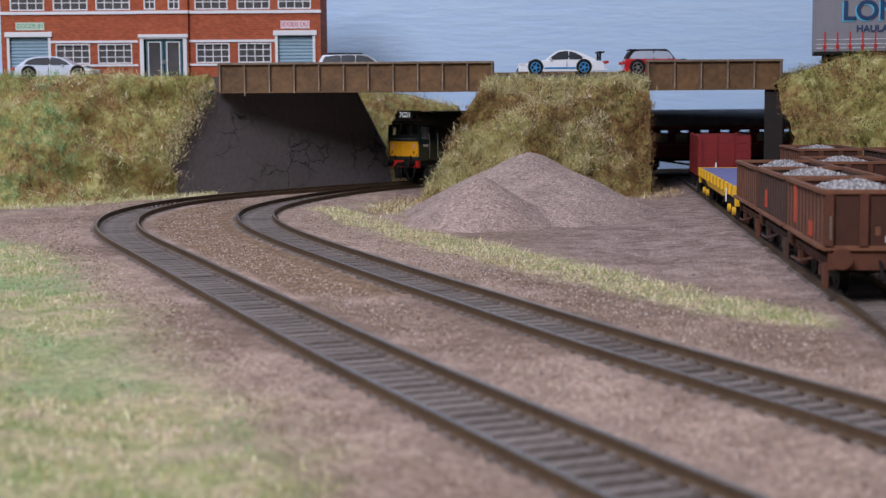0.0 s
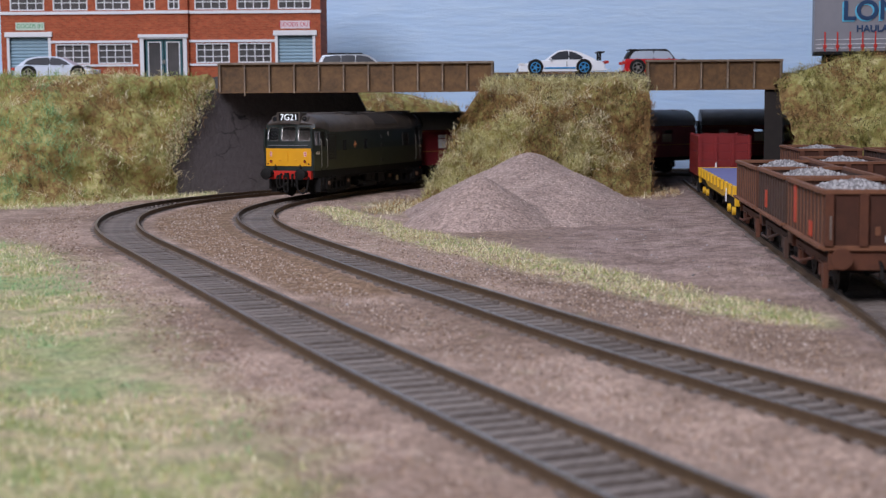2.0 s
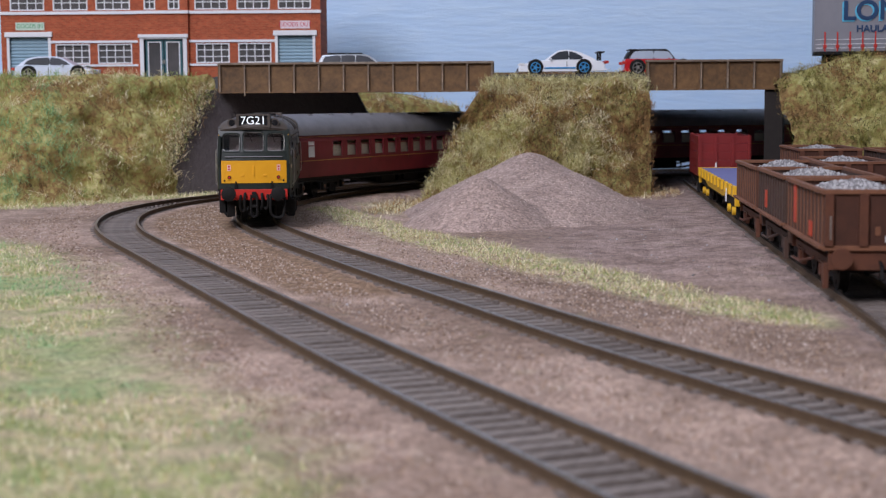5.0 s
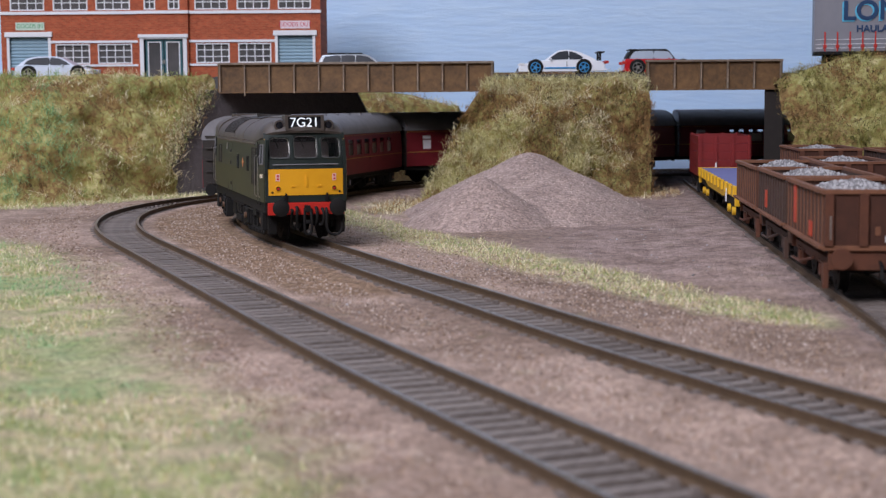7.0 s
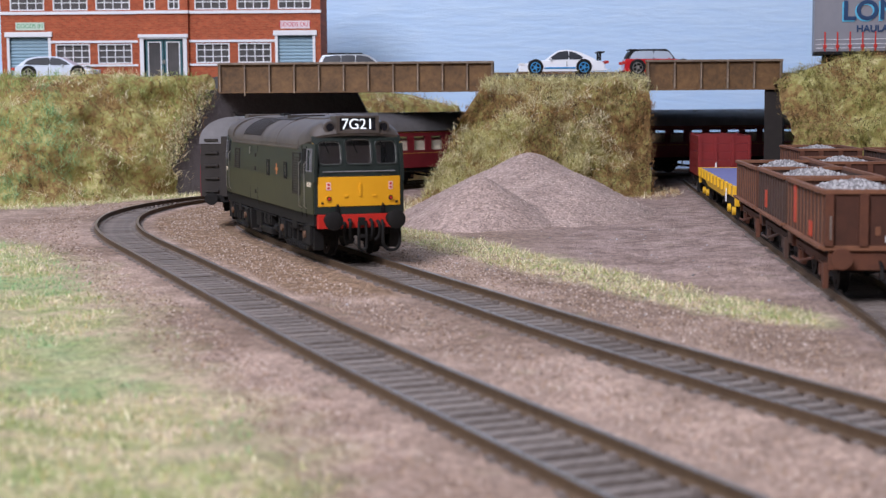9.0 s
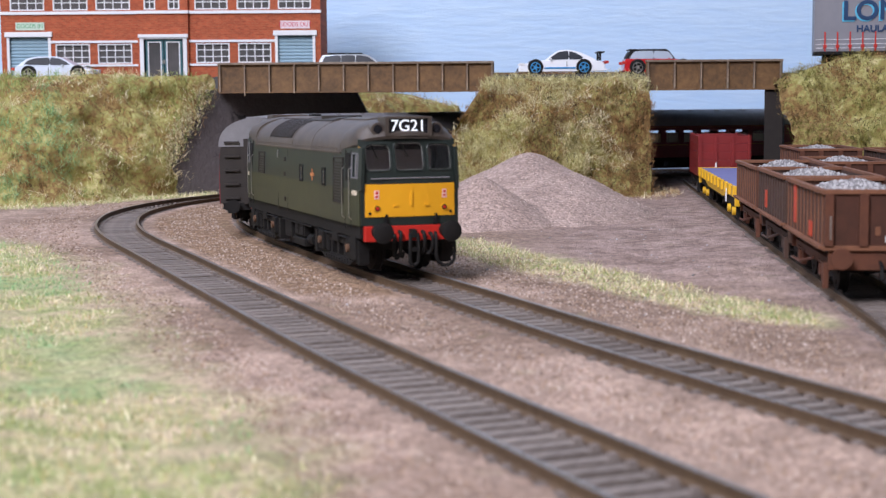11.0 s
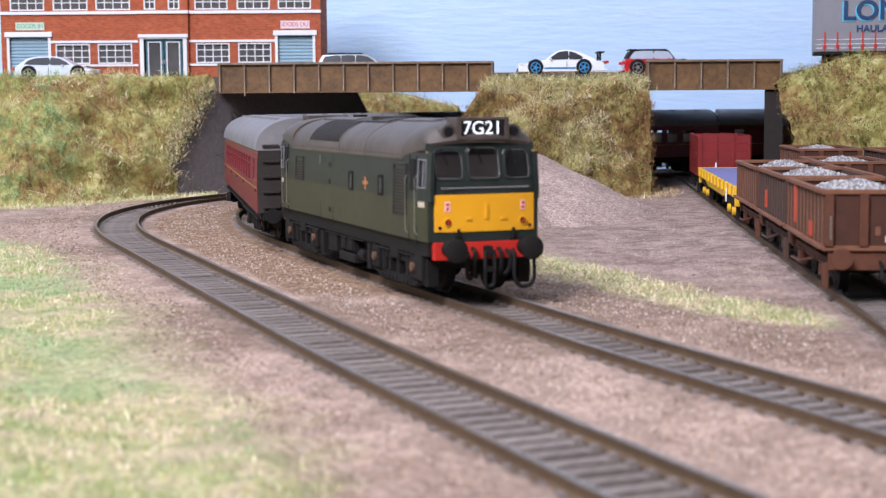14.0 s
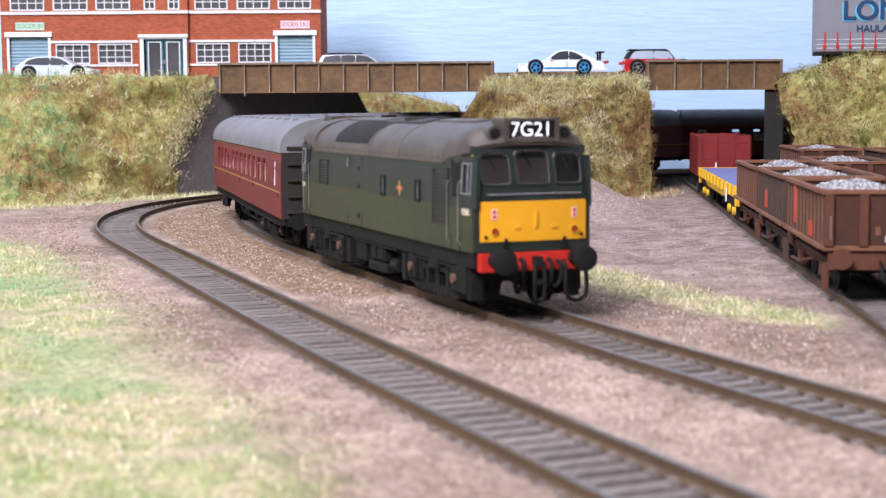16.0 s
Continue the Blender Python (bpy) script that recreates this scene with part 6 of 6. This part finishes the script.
def vehicles():
    carwhite = mat("white_car_paint", (0.80, 0.81, 0.84), (0.76, 0.78, 0.81), 0.2, 60, 0, coat=0.6)
    silver = mat("pale_blue_silver_paint", (0.62, 0.68, 0.78), (0.58, 0.64, 0.74), 0.25, 60, 0, coat=0.6)
    greycar = mat("silver_grey_paint", (0.42, 0.44, 0.46), (0.38, 0.40, 0.42), 0.28, 60, 0, metal=0.4, coat=0.5)
    minired = mat("bright_red_paint", (0.52, 0.015, 0.02), (0.46, 0.012, 0.018), 0.2, 60, 0, coat=0.7)
    blue = mat("light_blue_rim", (0.04, 0.30, 0.62), (0.04, 0.26, 0.55), 0.4, 60, 0)
    z = 0.0752
    # white sports coupe with blue wheels
    car("sports_car", "white sports coupe with blue wheels and black rear wing", pose(0.0805, 1.000, z), 59, 23,
        [(-29.3, 2.6), (-29, 5.2), (-26, 7.0), (-19, 8.6), (-10, 9.6), (8, 9.8), (18, 9.4), (26, 8.6), (28.6, 7.0), (29.2, 4.0), (28, 2.2), (-27, 1.8)], 0.9,
        [(-12, 9.0), (-3, 15.4), (1, 16.3), (6, 16.2), (13, 14.4), (23, 9.6), (20, 8.6), (-8, 8.6)], carwhite,
        [[(-9, 9.9), (-2.6, 14.6), (1.4, 15.3), (4.2, 15.2), (4.2, 9.9)], [(5, 9.9), (5, 15.1), (9, 14.3), (14, 11.4), (13, 9.9)]], 4.5, (-17.8, 14.6), blue,
        [("rear_wing", (24, 28.6, -10.5, 10.5, 14.2, 15.0), BLACK), ("wing_post", (25, 26.4, -8, -7, 9, 14.4), BLACK), ("wing_post", (25, 26.4, 7, 8, 9, 14.4), BLACK), ("side_stripe", (-12, 9, -11.75, -11.4, 3.6, 4.7), blue)])
    # pale hatchback before the factory, nose to the right
    m = pose(-0.2625, 1.012, 0.0735, 0, 0, 176)
    car("hatchback_car", "pale silver-blue hatchback before the factory", m, 55, 23,
        [(-27.3, 2.6), (-27, 5.6), (-24.5, 7.6), (-15, 9.8), (10, 10.6), (24, 10.8), (27, 8.6), (27.3, 3.4), (26, 2.0), (-25, 1.8)], 0.92,
        [(-15, 9.6), (-6, 15.0), (-1, 16.4), (12, 16.3), (19, 15.0), (25, 10.4), (22, 9.2), (-11, 9.2)], silver,
        [[(-11.5, 10.6), (-5, 14.6), (-0.6, 15.5), (2, 15.5), (2, 10.6)], [(3, 10.6), (3, 15.5), (12, 15.3), (17, 14.0), (20, 11.2)]], 4.6, (-17.4, 16.4), STEEL)
    # grey estate behind the girder
    car("estate_car", "silver-grey estate car parked on the bridge", pose(-0.0565, 1.022, z - 0.0012, 0, 0, 180), 60, 23,
        [(-29.3, 2.6), (-29, 5.6), (-26, 7.8), (-16, 9.8), (10, 10.6), (27, 10.8), (29, 8.6), (29.3, 3.4), (28, 2.0), (-27, 1.8)], 0.92,
        [(-15, 9.6), (-7, 15.2), (-2, 16.4), (22, 16.3), (26, 15.0), (28, 10.6), (24, 9.2), (-11, 9.2)], greycar,
        [[(-11.5, 10.6), (-6, 14.6), (-1.6, 15.4), (2, 15.4), (2, 10.6)], [(3, 10.6), (3, 15.4), (12, 15.4), (12, 10.6)], [(13, 10.6), (13, 15.4), (23, 15.0), (25, 10.8)]], 4.6, (-18.4, 18), STEEL,
        [("roof_bar", (-2, 22, -7.6, -6.8, 16.4, 17.2), BLACK), ("roof_bar", (-2, 22, 6.8, 7.6, 16.4, 17.2), BLACK)])
    # small red car with black roof
    C = car("compact_car", "bright red compact car with black roof", pose(0.1465, 1.004, z - 0.0004, 0, 0, 180), 48, 22,
            [(-23.6, 2.6), (-23.6, 6.2), (-22, 8.6), (-16, 9.8), (-8, 10.4), (20, 10.6), (23.4, 9.8), (23.8, 4.0), (22.5, 2.0), (-21.5, 1.8)], 0.94,
            [(-11, 9.8), (-7, 15.4), (-4, 16.6), (17, 16.4), (20.5, 14.6), (22.5, 10.2), (19, 9.4), (-9, 9.4)], minired,
            [[(-9, 10.4), (-6, 15.2), (3.4, 15.6), (3.4, 10.4)], [(4.4, 10.4), (4.4, 15.6), (16.4, 15.4), (20, 10.6)]], 4.6, (-15.6, 15.0), STEEL,
            [("black_roof", (-5, 20.5, -7.4, 7.4, 16.3, 16.9), BLACK)], BLACK)
    # articulated trailer on the road above the mossy bank
    grey = mat("pale_grey_curtain", (0.24, 0.24, 0.265), (0.20, 0.20, 0.225), 0.45, 90, 0.08)
    navy = mat("navy_lettering", (0.012, 0.05, 0.13), (0.01, 0.04, 0.11), 0.4, 90, 0)
    cyan = mat("cyan_letter_shadow", (0.10, 0.48, 0.70), (0.08, 0.42, 0.62), 0.4, 90, 0)
    T = thing("lorry_trailer", "pale grey curtain-sided trailer with navy lettering and red straps", "trailer", at=pose(0.2545, 1.012, 0.0752, 0, 0, -12))
    part("curtain_side", box(B(), 0, 168, 0, 33, 14.5, 58, 0.4), grey, T)
    part("floor_rail", box(B(), 0, 168, -0.5, 33.5, 12.6, 14.4), BLACK, T)
    part("corner_post", box(B(), -0.4, 1.0, -0.4, 33.4, 14.5, 58.4), grey, T)
    for z0 in (16.6, 19.2, 22.4):
        part("rail_line", box(B(), 1, 167, -0.35, 0.1, z0, z0 + 0.35), WHITE, T)
    strap = mesh_of("strap", box(box(B(), -0.45, 0.45, -0.6, 0, 14.6, 27.6), -1.1, 1.1, -0.9, 0, 16.8, 19.2, 0.2), RED)
    for i in range(20):
        piece("strap", strap, T, pose((7 + 8.3 * i) * MM, 0, 0))
    legend("letter_shadow", "LON", 18.2, cyan, T, pose(17.2 * MM, -0.5 * MM, 40.4 * MM, 90, 0, 0), 0.05, "LEFT")
    legend("lettering", "LON", 18.2, navy, T, pose(18.2 * MM, -0.8 * MM, 41.2 * MM, 90, 0, 0), 0.05, "LEFT")
    legend("small_lettering", "HAULAGE", 6.4, navy, T, pose(27.5 * MM, -0.6 * MM, 29.4 * MM, 90, 0, 0), 0.05, "LEFT")
    for x in (20, 34, 120, 134, 148):
        for y in (3, 30):
            part("trailer_wheel", rod(B(), (x, y - 2.5, 6.2), (x, y + 2.5, 6.2), 6.2, 20), BLACK, T)
    part("chassis", box(B(), 6, 160, 10, 23, 6, 12.6), BLACK, T)


def lamp_fixture():
    for (eye, aim, size, power, colour), label in zip(LAMPS, ("tilted square white panel lamp of the layout room", "smaller cool white panel lamp above the layout")):
        h = size * 500 - 5
        ob = thing("ceiling_lamp", label, "lamp")
        part("panel", box(B(), -h, h, -h, h, 0, 30, 4), WHITE, ob).matrix_basis = look(eye, aim) @ pose(0, 0, 0.006)
        part("hanger", rod(B(), (eye[0] * 1000, eye[1] * 1000, eye[2] * 1000 + 20), (eye[0] * 1000, eye[1] * 1000, 1400), 8, 12), STEEL, ob)


# ---- the train's way: distance along the inner track over time ----
RUN = [(0, 1360.5), (0.5, 1403), (1, 1443), (1.5, 1485), (2, 1528), (2.5, 1566), (3, 1601), (3.5, 1633.5), (4, 1664), (5, 1722), (6.3, 1793), (6.5, 1802), (7, 1822), (7.5, 1842), (8, 1859.5), (8.5, 1876.5),
       (9, 1892.5), (9.2, 1898), (10.2, 1926), (11.3, 1954), (12, 1968.5), (12.5, 1978.5), (13, 1989), (13.5, 1999.5), (14, 2008.5), (14.5, 2018), (15, 2028), (15.5, 2036.5), (16, 2041)]


def run_at(t):
    """Monotone smooth curve through RUN."""
    T, D = np.array(RUN).T
    h, m = np.diff(T), np.diff(D) / np.diff(T)
    g = np.r_[m[0], [0 if a * b <= 0 else 2 * a * b / (a + b) for a, b in zip(m[:-1], m[1:])], m[-1]]
    i = int(np.clip(np.searchsorted(T, t, "right") - 1, 0, len(h) - 1))
    u = (t - T[i]) / h[i]
    return ((1 + 2 * u) * (1 - u) ** 2 * D[i] + u * (1 - u) ** 2 * h[i] * g[i] + u * u * (3 - 2 * u) * D[i + 1] + u * u * (u - 1) * h[i] * g[i + 1])


def bearing(d):
    return math.degrees(math.atan2(-d[0], d[1]))


def motions():
    times = [round(0.2 * i, 2) for i in range(81)]
    fine = [round(0.1 * i, 2) for i in range(161)]
    for vehicle, behind, base, height, bogies in TRAIN:
        rows, turns = [], {b: [] for b in bogies}
        for t in times:
            s = run_at(t) - behind
            f, r = spot(INNER, s + base / 2), spot(INNER, s - base / 2)
            c, a = (f + r) / 2, bearing(f - r)
            rows.append((t, pose(c[0] * MM, c[1] * MM, height * MM, 0, 0, a)))
            for b, (sign, wheels) in bogies.items():
                v = s + sign * base / 2
                w = bearing(spot(INNER, v + 17) - spot(INNER, v - 17)) - a
                turns[b].append((t, pose(0, sign * base / 2 * MM, 0, 0, 0, (w + 180) % 360 - 180)))
        walk(vehicle, rows)
        for b, (sign, wheels) in bogies.items():
            walk(b, turns[b])
            for w, y, r in wheels:
                walk(w, [(t, pose(0, y * MM, r * MM, -math.degrees((run_at(t) - run_at(0)) / r), 0, 0)) for t in fine])


room()
ground()
ground_cover()
structure()
banks()
heap()
tracks()
train()
yard()
factory()
vehicles()
lamp_fixture()
motions()
